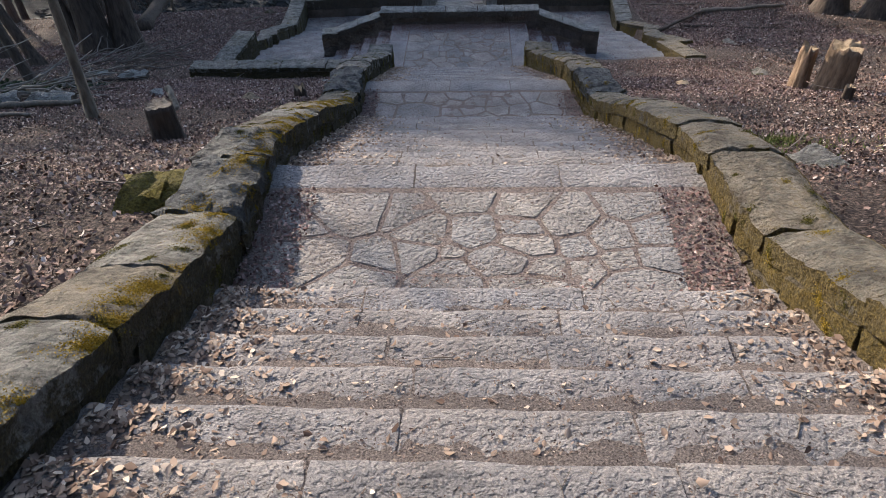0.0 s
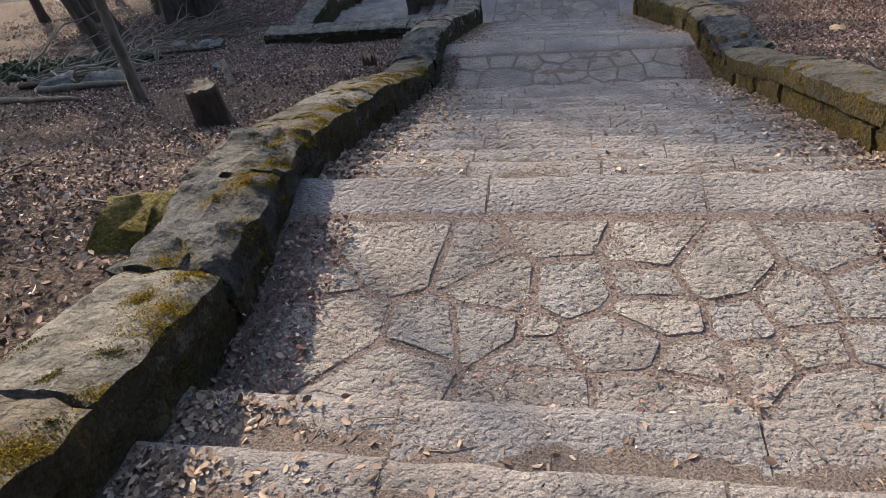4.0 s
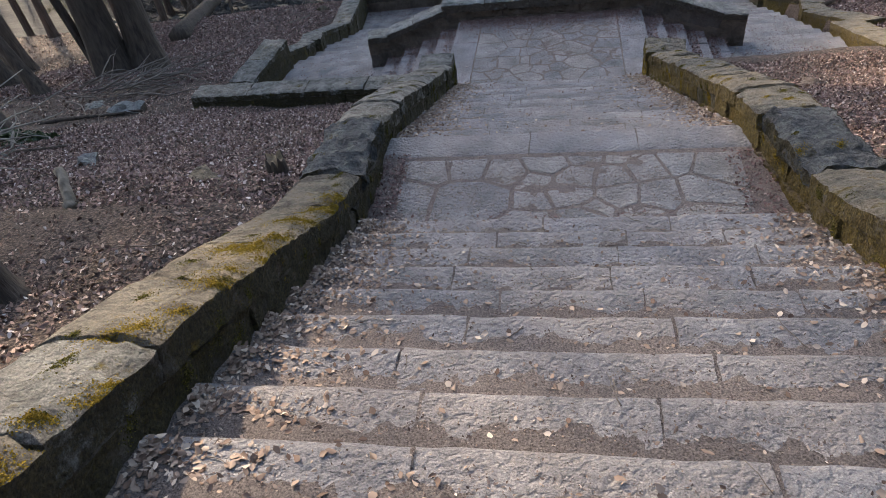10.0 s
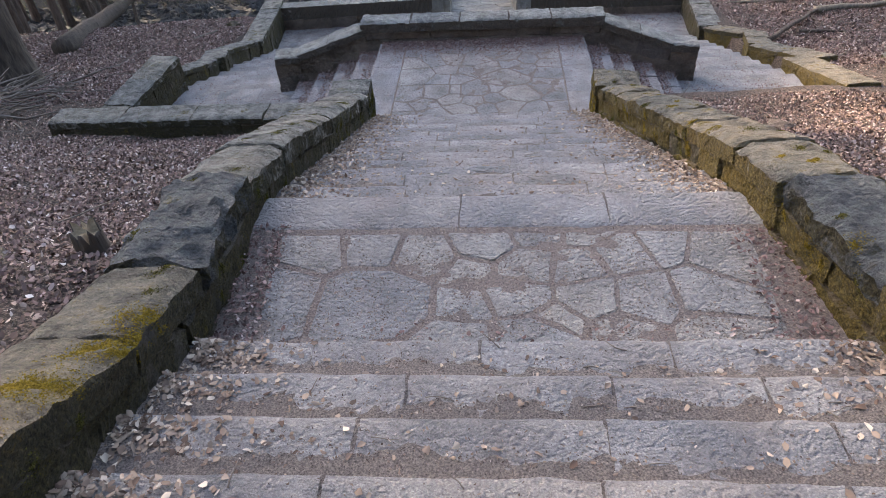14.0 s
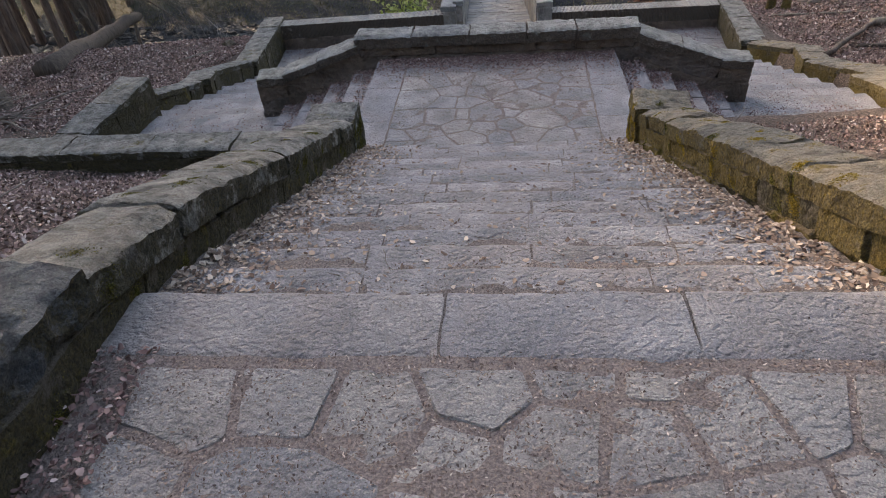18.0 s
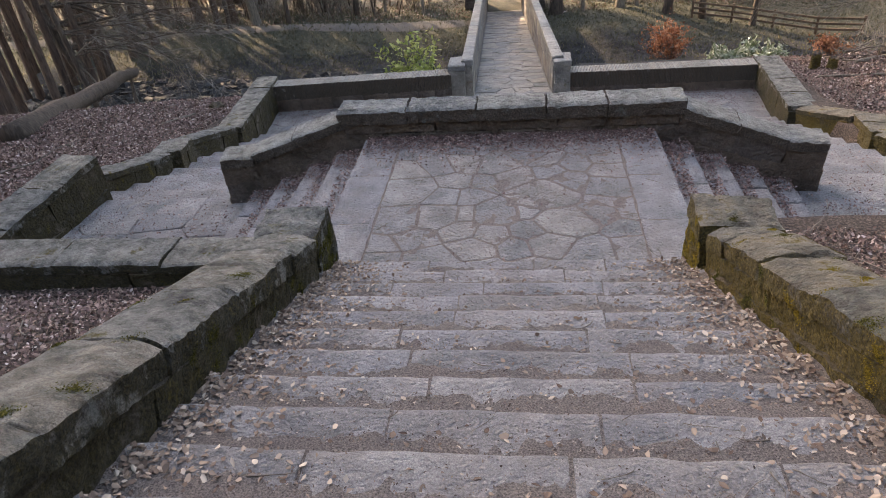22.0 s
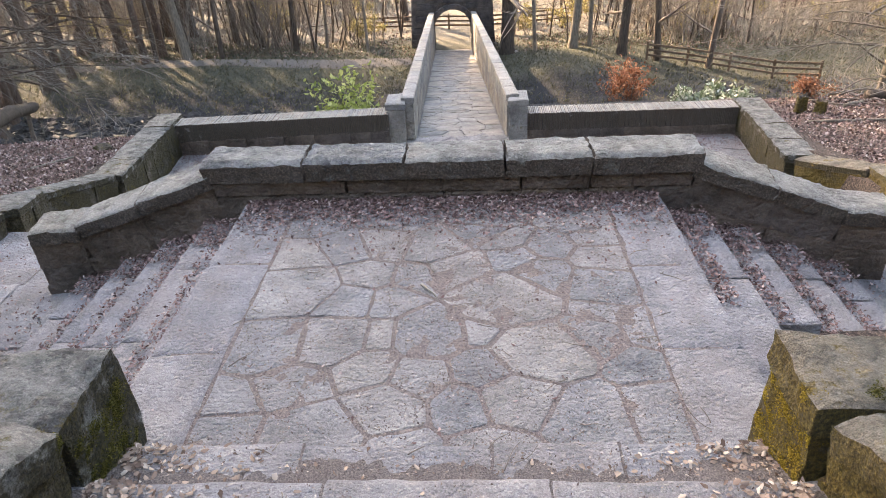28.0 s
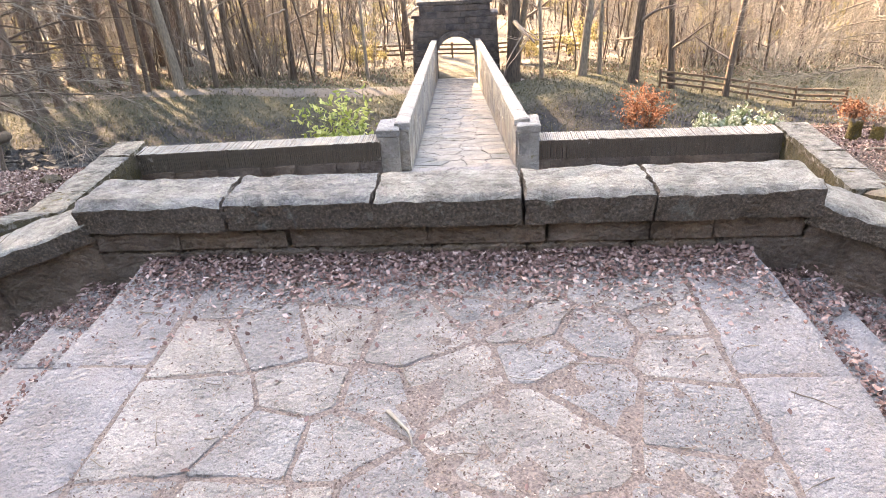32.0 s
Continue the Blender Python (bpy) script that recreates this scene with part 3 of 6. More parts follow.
def landing(name, label, seeds, outline, z, rows, seed, gap=0.0045, deep=0.005):
    """A crazy-paved floor: bed, irregular stones round the seeds, and rows of dressed slabs."""
    fl = thing(name, label, "paving", kind="structure", at=(0, 0, 0))
    x0, x1, y0, y1 = min(p[0] for p in outline) - 0.35, max(p[0] for p in outline) + 0.35, min(p[1] for p in outline) - 0.1, max(p[1] for p in outline) + 0.05
    nx, ny = 90, 60
    bed = []
    for j in range(ny + 1):
        for i in range(nx + 1):
            x, y = x0 + (x1 - x0) * i / nx, y0 + (y1 - y0) * j / ny
            bed.append((x, y, z - deep + 0.003 * wob(x, y, seed, 4) + 0.005 * wob(x, y, seed, 15)))
    piece("bed", mesh_of("bed", bed, [(j * (nx + 1) + i, j * (nx + 1) + i + 1, (j + 1) * (nx + 1) + i + 1, (j + 1) * (nx + 1) + i) for j in range(ny) for i in range(nx)], DUST), fl)
    for k, (p, poly) in enumerate(cells(seeds, outline)):
        me, (cx, cy) = flag(poly, gap, 0.06, seed + k * 2.7, PAVE)
        piece("paving_stone", me, fl, pose(cx, cy, z + 0.006 * wob(k, seed, 0, 1.3), 0.8 * wob(k, 1, seed), 0.8 * wob(k, 2, seed)))
    for k, (xs, a, b) in enumerate(rows):
        stone_row(fl, xs, a, b, z, 0.2, seed * 3 + k * 5.1, rng=random.Random(k + seed))
    return fl


# middles of the paving stones, and how far each one reaches
S1 = [(-0.55, -13.84, 0.082), (-0.16, -13.88, 0.016), (0.29, -13.67, 0.067), (0.69, -13.78, 0.054), (0.96, -13.94, 0.026), (1.43, -13.81, 0.041), (-0.02, -14.07, -0.019), (0.35, -14.08, -0.016), (0.65, -14.04, -0.007),
      (0.66, -14.28, -0.031), (0.54, -14.47, -0.033), (-0.30, -14.40, -0.057), (-0.07, -14.36, -0.063), (0.17, -14.33, -0.090), (-0.79, -14.40, 0.014), (-0.87, -14.08, 0.023), (1.03, -14.26, -0.048), (1.27, -14.16, -0.011),
      (1.58, -14.14, 0.023), (0.19, -14.66, -0.059), (-0.43, -14.78, -0.003), (0.72, -14.54, -0.050), (1.32, -14.47, -0.031), (1.57, -14.46, 0.012), (1.08, -14.57, -0.061), (1.44, -14.90, 0.101), (0.18, -14.96, 0.062),
      (0.63, -14.93, 0.059)]
landing("landing_upper", "crazy-paved gritstone landing with earth joints and leaves", S1, [(-1.05, -14.84), (1.6, -14.84), (1.68, -13.7), (-1.0, -13.7)], L1,
        [([-1.3, -0.11, 0.97, 2.1], -13.68, -13.32)], 3.0, 0.017, 0.006)
S2 = [(-0.90, -8.36, 0.054), (-0.56, -8.29, 0.052), (-0.26, -8.34, 0.037), (0.09, -8.20, 0.026), (0.41, -8.09, 0.004), (0.75, -8.13, -0.037), (0.36, -8.45, -0.031), (0.68, -8.49, -0.048), (0.98, -8.38, -0.041),
      (1.26, -8.30, -0.030), (1.64, -8.39, 0.049), (0.00, -8.48, -0.017), (-0.55, -8.82, 0.112), (-1.08, -8.81, 0.123), (-0.01, -8.80, -0.035), (0.30, -8.71, -0.046), (0.74, -8.74, -0.056), (1.06, -8.76, -0.037),
      (1.44, -8.73, 0.007), (0.53, -8.95, -0.070), (-0.07, -9.22, 0.035), (0.37, -9.19, -0.005), (0.90, -9.07, -0.048), (1.4, -9.05, 0.0), (-0.5, -9.3, 0.06), (-0.9, -9.25, 0.03)]
landing("landing_lower", "crazy-paved gritstone landing with earth joints", S2, [(-1.1, -9.18), (1.7, -9.18), (1.75, -8.17), (-1.16, -8.17)], L2, [([-1.5, -0.02, 0.925, 2.0], -8.14, -7.74)], 8.0, 0.016, 0.005)
S3 = [(0.16, -1.18, -0.008), (0.69, -1.30, 0.029), (1.07, -1.39, 0.030), (1.11, -1.11, 0.018), (-1.06, -1.44, 0.052), (-1.09, -1.05, -0.008), (-0.78, -0.87, -0.013), (-0.06, -0.81, 0.006), (0.46, -0.79, -0.006),
      (0.51, -1.08, 0.002), (-0.60, -1.26, -0.041), (-0.20, -1.30, -0.064), (0.78, -0.91, 0.002), (1.11, -0.80, -0.008), (-0.48, -0.77, -0.009), (0.24, -0.61, 0.018), (-0.42, -0.38, 0.011), (0.30, -0.30, 0.075),
      (0.99, -0.49, 0.005), (-1.01, -0.48, -0.055)]
S3 += [(0.44, -1.56, 0.069), (1.00, -1.72, -0.028), (-0.39, -1.62, -0.046), (-0.70, -1.98, 0.020), (-0.08, -1.99, 0.008), (0.57, -2.14, 0.050), (0.90, -1.98, -0.015), (1.11, -2.26, -0.049), (1.25, -1.90, -0.039),
      (-0.41, -2.29, -0.003), (-0.12, -2.36, 0.001), (0.28, -2.30, 0.011), (0.29, -1.96, -0.021), (1.17, -2.63, -0.028), (0.76, -2.66, 0.014), (0.44, -2.51, 0.030), (-0.29, -2.61, 0.020), (-0.65, -2.85, 0.056),
      (0.15, -2.57, 0.004), (-0.80, -2.43, -0.012), (-1.01, -1.99, 0.011), (-0.69, -1.61, -0.014), (-1.12, -2.59, -0.044), (-0.40, -1.99, -0.030), (-1.1, -2.85, 0.0), (0.3, -2.95, 0.02), (-0.2, -2.95, 0.02)]
terrace = landing("terrace", "crazy-paved stone terrace edged with long dressed slabs", S3, [(-1.31, -2.94), (1.31, -2.94), (1.31, -0.03), (-1.31, -0.03)], 0.0, [], 5.0, 0.014, 0.005)
for side in (-1, 1):
    for k, (a, b) in enumerate(((-1.08 if side < 0 else -1.2, -0.05), (-2.12, -1.08 if side < 0 else -1.2), (-2.93, -2.12))):
        me = block(0.475, b - a - 0.012, 0.2, k * 3.1 + side, STEP, 0.010, 5, 12, 0.012, "slab")
        piece("slab", me, terrace, pose(side * 1.555, (a + b) / 2, 0.004 * k, 0.2 * k, 0.3 * side))

# side flights, going down to left and right of the terrace
for side, front in ((-1, -2.45), (1, -1.5)):
    st = thing("stairs_side", "short stone side steps deep in brown leaves", "stairs", kind="structure")
    rng = random.Random(side)
    for i in range(1, 5):
        x = side * (1.79 + 0.395 * i)
        step = new("step")
        step.parent = st
        ys = joints((-2.83 if i == 1 else front) if side > 0 else front, -0.12 + 0.02 * i, rng, 0.6, 1.1)
        for a, b in zip(ys, ys[1:]):
            me = block(0.44, b - a - 0.01, 0.2, i * 5.3 + a, STEP, 0.010, 5, 10, 0.012, "slab")
            piece("slab", me, step, pose(x - side * 0.22, (a + b) / 2, -0.155 * i + rng.uniform(-0.006, 0.006), rng.uniform(-0.6, 0.6), rng.uniform(-0.6, 0.6)))

# outer stairs from the side landings down to the court
def row_flags(parent, x0, x1, y0, y1, z, n, m, seed, material=PAVE, gap=0.009):
    rng = random.Random(seed)
    seeds = [(x0 + (x1 - x0) * (i + rng.uniform(0.2, 0.8)) / n, y0 + (y1 - y0) * (j + rng.uniform(0.2, 0.8)) / m) for i in range(n) for j in range(m)]
    for k, (p, poly) in enumerate(cells(seeds, [(x0, y0), (x1, y0), (x1, y1), (x0, y1)])):
        me, (cx, cy) = flag(poly, gap, 0.06, seed + k * 1.9, material)
        piece("paving_stone", me, parent, pose(cx, cy, z + rng.uniform(-0.005, 0.005)))


def slab_bed(parent, x0, x1, y0, y1, z, h=0.25):
    bm = bmesh.new()
    bmesh.ops.create_cube(bm, size=1, matrix=Matrix.Translation(((x0 + x1) / 2, (y0 + y1) / 2, z - h / 2)) @ Matrix.Diagonal((x1 - x0, y1 - y0, h, 1)))
    part("bed", bm, SOIL, parent)


for x0, x1, y0 in ((-6.2, -3.3, -2.5), (3.3, 5.5, -1.4)):
    ld = thing("side_landing", "flagged stone side landing with scattered leaves", "paving", kind="structure")
    slab_bed(ld, x0, x1, y0, -0.1, SIDE - 0.02)
    row_flags(ld, x0, x1, y0, -0.12, SIDE, 4 if x0 < 0 else 3, 3, 31 + x0)
    st = thing("stairs_outer", "shallow grey stone steps down to the lower court", "stairs", kind="structure")
    rng = random.Random(x0)
    for i in range(12):
        y = -0.08 + 0.55 * i
        step = new("step")
        step.parent = st
        stone_row(step, joints(x0, x1, rng, 0.7, 1.2), y - 0.6, y, SIDE - 0.156 * i, 0.2, i * 3.7 + x0, rng=rng)
court = thing("court", "flagged lower court strewn with brown leaves", "paving", kind="structure")
slab_bed(court, -6.3, 5.75, 0.4, 8.2, COURT - 0.03, 0.4)
row_flags(court, -6.1, -1.6, 5.4, 7.85, COURT, 6, 4, 71)
row_flags(court, 1.2, 5.6, 5.4, 7.85, COURT, 6, 4, 83)
row_flags(court, -1.6, 1.2, 5.2, 8.3, COURT, 4, 5, 97)


# ---- stair walls ----
def cap_top(y):
    return lerp(y, [(-20, 6.85), (-16.2, 5.1), (-14.62, 4.44), (-14.2, 4.4), (-13.33, 4.34), (-11.2, 3.47), (-9.4, 2.6), (-8.8, 2.48), (-8.2, 2.46), (-7.6, 2.34), (-7.1, 2.15), (-5.8, 1.65), (-3.6, 0.79), (-3.3, 0.66), (-2.8, 0.64)])


def wall_run(name, label, table, side, y_from, y_to, picks, thick, courses):
    """A low wall of rough cap stones and flush courses that follows the stairs. picks(y) gives cap and course materials."""
    wl = thing(name, label, "wall", kind="structure")
    rng = random.Random(name)

    def lay(kind, short, long, top, h, w, deep):
        y = y_from
        while y < y_to - 0.12:
            ln = min(rng.uniform(short, long), y_to - y)
            if y_to - y - ln < short * 0.6:
                ln = y_to - y
            m = y + ln / 2
            slope = math.degrees(math.atan2(cap_top(y + ln * 0.95) - cap_top(y + ln * 0.05), ln * 0.9))
            turn = math.degrees(math.atan2(-(lerp(y + ln, table) - lerp(y, table)), ln))
            mat = picks(m, rng)[0 if kind == "cap_stone" else 1]
            rough = 0.04 if mat is CAP_BLUE else 0.012
            me = block(w, ln / math.cos(radians(slope)) - 0.005, h, m * 3.1 + top, mat, 0.014, 14 if kind == "cap_stone" else 4, max(7, int(ln / 0.045)), 0.045 if kind == "cap_stone" else 0.026, kind, rough, 1.0, 0.03 if mat is CAP_BLUE else 0.018, 4 if kind == "cap_stone" else 3, 0.5, 0.3)
            piece(kind, me, wl, pose(lerp(m, table) + side * (w / 2 - deep + (rng.uniform(-0.006, 0.006) if kind == "cap_stone" else rng.uniform(-0.008, 0.022))), m, (cap_top(y) + cap_top(y + ln)) / 2 - top + (rng.uniform(-0.012, 0.012) if kind == "cap_stone" else 0),
                                     slope + (rng.uniform(-1, 1) if kind == "cap_stone" else 0), rng.uniform(-2, 1) if kind == "cap_stone" else 0, turn + rng.uniform(-0.8, 0.8)))
            y += ln

    lay("cap_stone", 0.55, 1.05, 0.0, thick, 0.52, 0.012)
    for top, h, short, long in courses:
        lay("course_stone", short, long, top, h, 0.44, 0.0)
    return wl


def left_picks(y, rng):
    cap = CAP_BLUE if -14.35 < y < -12.95 or -8.9 < y < -8.0 else (CAP_MOSSY if -16.2 < y < -9.3 and rng.random() < 0.75 else CAP)
    return cap, COURSE


def right_picks(y, rng):
    cap = CAP_BLUE if -14.1 < y < -13.3 or -9.1 < y < -7.9 else CAP_GOLD
    return cap, COURSE_GOLD if rng.random() < 0.75 or y < -9 else COURSE


wall_l = wall_run("stair_wall_west", "low mossy gritstone stair wall with rough cap stones", XL, -1, -19.3, -3.36, left_picks, 0.19, ((0.185, 0.24, 0.5, 1.1), (0.42, 0.36, 0.4, 0.8)))
wall_r = wall_run("stair_wall_east", "low stair wall with golden moss and rough cap stones", XR, 1, -19.3, -3.3, right_picks, 0.16, ((0.158, 0.17, 0.3, 0.75), (0.325, 0.4, 0.3, 0.7)))
piece("end_block", block(0.54, 0.5, 0.95, 3.3, CAP, 0.02, 12, 12, 0.025, "end_block", 0.02, 1.0, 0.012, 8), wall_l, pose(-1.755, -3.1, 0.655, 2, 1, 1.5), "rough grey end block with moss")
piece("end_block", block(0.56, 0.44, 0.8, 8.1, COURSE_GOLD, 0.02, 12, 12, 0.025, "end_block", 0.02, 1.0, 0.012, 8), wall_r, pose(1.845, -3.07, 0.52, 1, 2, -2), "golden mossy end block")
piece("cap_stone", block(0.6, 0.47, 0.17, 5.7, CAP_GOLD, 0.02, 13, 11, 0.025, "cap_stone", 0.025, 1.0, 0.012, 4), wall_r, pose(1.845, -3.07, 0.675, 1, 2, -2))


# ---- parapet of the terrace ----
par = thing("parapet", "thick stone parapet with rough split-faced coping", "wall", kind="structure")
pj = [-2.12, -1.235, -0.37, 0.48, 1.2, 2.12]
for k, (a, b) in enumerate(zip(pj, pj[1:])):
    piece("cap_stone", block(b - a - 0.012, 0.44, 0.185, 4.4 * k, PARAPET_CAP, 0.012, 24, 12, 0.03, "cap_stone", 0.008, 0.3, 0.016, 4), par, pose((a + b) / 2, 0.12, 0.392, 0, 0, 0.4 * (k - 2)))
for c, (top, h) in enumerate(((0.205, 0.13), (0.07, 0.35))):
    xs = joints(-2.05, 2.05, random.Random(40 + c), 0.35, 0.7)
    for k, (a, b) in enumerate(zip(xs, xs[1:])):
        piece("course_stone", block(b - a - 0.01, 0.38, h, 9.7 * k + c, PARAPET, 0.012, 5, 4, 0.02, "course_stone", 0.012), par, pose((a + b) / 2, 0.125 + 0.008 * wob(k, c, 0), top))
for side in (-1, 1):
    tilt, turn = math.degrees(math.atan2(0.37, 1.2)) * side, -7 * side
    for k, (a, b, za, zb) in enumerate(((2.1, 2.76, 0.285, 0.08), (2.76, 3.32, 0.08, -0.09), (3.3, 3.74, -0.105, -0.125))):
        m, lean = (a + b) / 2, tilt if k < 2 else 2 * side
        y = 0.13 - 0.14 * (m - 2.1)
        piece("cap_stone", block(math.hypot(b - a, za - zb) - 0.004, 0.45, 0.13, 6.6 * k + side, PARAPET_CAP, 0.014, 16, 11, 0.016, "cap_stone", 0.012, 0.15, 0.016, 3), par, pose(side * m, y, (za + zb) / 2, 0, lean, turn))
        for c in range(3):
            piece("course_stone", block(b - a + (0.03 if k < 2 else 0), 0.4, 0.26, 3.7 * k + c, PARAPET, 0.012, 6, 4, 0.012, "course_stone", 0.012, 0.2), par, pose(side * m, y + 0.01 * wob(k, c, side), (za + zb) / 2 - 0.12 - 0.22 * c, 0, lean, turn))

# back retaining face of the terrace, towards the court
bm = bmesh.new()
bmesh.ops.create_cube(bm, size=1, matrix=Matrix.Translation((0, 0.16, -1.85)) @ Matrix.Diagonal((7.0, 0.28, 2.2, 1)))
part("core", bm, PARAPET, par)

# ---- low walls round the side landings ----
def low_wall(name, label, pts, width, height, material, capm, seed, courses=2, long=0.9):
    """A wall along pts (x, y, top), with caps and courses down to height below the top."""
    wl = thing(name, label, "wall", kind="structure")
    rng = random.Random(seed)
    for (xa, ya, za), (xb, yb, zb) in zip(pts, pts[1:]):
        run = math.hypot(xb - xa, yb - ya)
        turn = math.degrees(math.atan2(yb - ya, xb - xa))
        tilt = -math.degrees(math.atan2(zb - za, run))
        n = max(1, round(run / long))
        for i in range(n):
            s = (i + 0.5) / n
            piece("cap_stone", block(run / n / math.cos(radians(tilt)) - 0.01, width + 0.05, 0.11, seed + i * 1.7, capm, 0.016, 14, 9, 0.02, "cap_stone", 0.014, 0.3, 0.01, 3), wl,
                  pose(xa + (xb - xa) * s, ya + (yb - ya) * s, za + (zb - za) * s + rng.uniform(-0.01, 0.01), 0, tilt, turn))
        h = (height - 0.11) / courses
        for c in range(courses):
            n = max(1, round(run / 0.5)) + c % 2
            for i in range(n):
                s = (i + 0.5) / n
                piece("course_stone", block(run / n - 0.003, width + 0.02, h + 0.02, seed + i * 2.3 + c, material, 0.018, 6, 5, 0.016, "course_stone", 0.022), wl,
                      pose(xa + (xb - xa) * s, ya + (yb - ya) * s, za + (zb - za) * s - 0.105 - c * h, 0, tilt, turn))
    return wl


low_wall("wall_short", "low mossy retaining wall of flat stones above a landing", [(-6.35, -2.85, 0.2), (-2.0, -2.85, 0.2)], 0.42, 1.1, COURSE, CAP, 11, 3, 1.1)
WEST = "stepped mossy stone wall beside the outer stairs"
low_wall("wall_west", WEST, [(-6.15, -2.55, -0.3), (-5.85, 0.0, -0.12)], 0.5, 0.9, COURSE, CAP, 21, 2, 0.8)
low_wall("wall_west", WEST, [(-6.15, 0.1, -0.55), (-6.0, 2.1, -1.1)], 0.4, 0.9, COURSE, CAP, 22, 2)
low_wall("wall_west", WEST, [(-5.95, 2.15, -1.12), (-6.15, 3.0, -1.25)], 0.5, 0.9, COURSE, CAP, 25, 2)
low_wall("wall_west", WEST, [(-6.15, 3.05, -1.3), (-6.0, 4.75, -1.78)], 0.42, 1.0, COURSE, CAP, 23, 2)
low_wall("wall_west", "lichened stone wall beside the lower court", [(-6.0, 4.8, -1.84), (-6.25, 8.15, -1.9)], 0.5, 1.1, COURSE, CAP, 24, 2)
low_wall("wall_kerb", "low mossy stone kerb along the landing", [(2.25, -1.62, -0.55), (6.2, -1.62, -0.6)], 0.3, 0.5, COURSE_GOLD, CAP_MOSSY, 31, 1)
EAST = "golden mossy stone wall beside the outer stairs"
low_wall("wall_east", EAST, [(5.95, -1.5, -0.3), (5.75, 0.5, -0.72)], 0.5, 0.8, COURSE_GOLD, CAP_GOLD, 41, 2)
low_wall("wall_east", EAST, [(6.3, 0.55, -0.78), (5.8, 2.4, -1.26)], 0.45, 0.8, COURSE_GOLD, CAP_GOLD, 42, 2)
low_wall("wall_east", EAST, [(5.85, 2.45, -1.3), (6.2, 3.9, -1.6)], 0.45, 0.8, COURSE_GOLD, CAP_GOLD, 45, 2)
low_wall("wall_east", EAST, [(6.1, 3.95, -1.63), (5.62, 5.1, -1.93)], 0.42, 0.8, COURSE_GOLD, CAP_MOSSY, 43, 2)
low_wall("wall_east", "lichened stone wall beside the lower court", [(5.62, 5.15, -1.95), (5.9, 8.5, -2.05)], 0.5, 1.0, COURSE, CAP, 44, 2)


# ---- court walls with stone-on-edge coping ----
def edge_wall(x0, x1, y0, y1, zt):
    """Court wall: a course of slabs below, and thin stones set on edge for a coping."""
    wl = thing("court_wall", "low wall topped by thin stones set on edge", "wall", group="court walls", kind="structure")
    n = int((x1 - x0) / 0.036)
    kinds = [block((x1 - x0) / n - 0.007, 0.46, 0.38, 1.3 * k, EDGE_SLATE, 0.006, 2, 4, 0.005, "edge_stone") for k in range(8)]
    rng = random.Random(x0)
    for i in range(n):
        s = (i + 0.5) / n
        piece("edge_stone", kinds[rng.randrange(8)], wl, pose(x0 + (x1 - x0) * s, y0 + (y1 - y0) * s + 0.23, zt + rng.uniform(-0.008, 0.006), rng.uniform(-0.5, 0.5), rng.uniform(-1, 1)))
    xs = joints(x0, x1, rng, 0.4, 0.8)
    for k, (a, b) in enumerate(zip(xs, xs[1:])):
        s = ((a + b) / 2 - x0) / (x1 - x0)
        piece("course_stone", block(b - a - 0.01, 0.47, 0.5, k * 2.2, PARAPET, 0.01, 5, 3, 0.012, "course_stone"), wl, pose((a + b) / 2, y0 + (y1 - y0) * s + 0.23, zt - 0.36))


edge_wall(-6.02, -1.56, 7.62, 7.92, -1.98)
edge_wall(1.12, 5.6, 8.05, 8.05, -2.1)

# ---- bridge ----
BA, BB = Vector((-0.08, 8.2, -2.68)), Vector((-0.86, 31.0, -6.45))
bridge = thing("bridge", "narrow stone footbridge with flagged deck and plain parapets", "bridge", kind="structure")
seeds = []
rng = random.Random(5)
deck_turn = math.atan2(-(BB.x - BA.x), BB.y - BA.y)
deck_tilt = math.atan2(BB.z - BA.z, BB.y - BA.y)
dm = Matrix.Translation(BA) @ Matrix.Rotation(deck_turn, 4, "Z") @ Matrix.Rotation(deck_tilt, 4, "X")
DL = (BB - BA).length
for j in range(46):
    for i in range(4):
        seeds.append((-0.93 + 1.86 * (i + 0.5 + rng.uniform(-0.36, 0.36)) / 4, DL * (j + 0.5 + rng.uniform(-0.3, 0.3)) / 46))
for k, (p, poly) in enumerate(cells(seeds, [(-0.95, 0), (0.95, 0), (0.95, DL), (-0.95, DL)])):
    me, (cx, cy) = flag(poly, 0.011, 0.05, k * 1.3, BRIDGE)
    piece("paving_stone", me, bridge, dm @ pose(cx, cy, rng.uniform(-0.008, 0.008)))
bm = bmesh.new()
bmesh.ops.create_cube(bm, size=1, matrix=dm @ Matrix.Translation((0, DL / 2, -0.3)) @ Matrix.Diagonal((2.6, DL, 0.56, 1)))
part("deck", bm, BRIDGE, bridge)
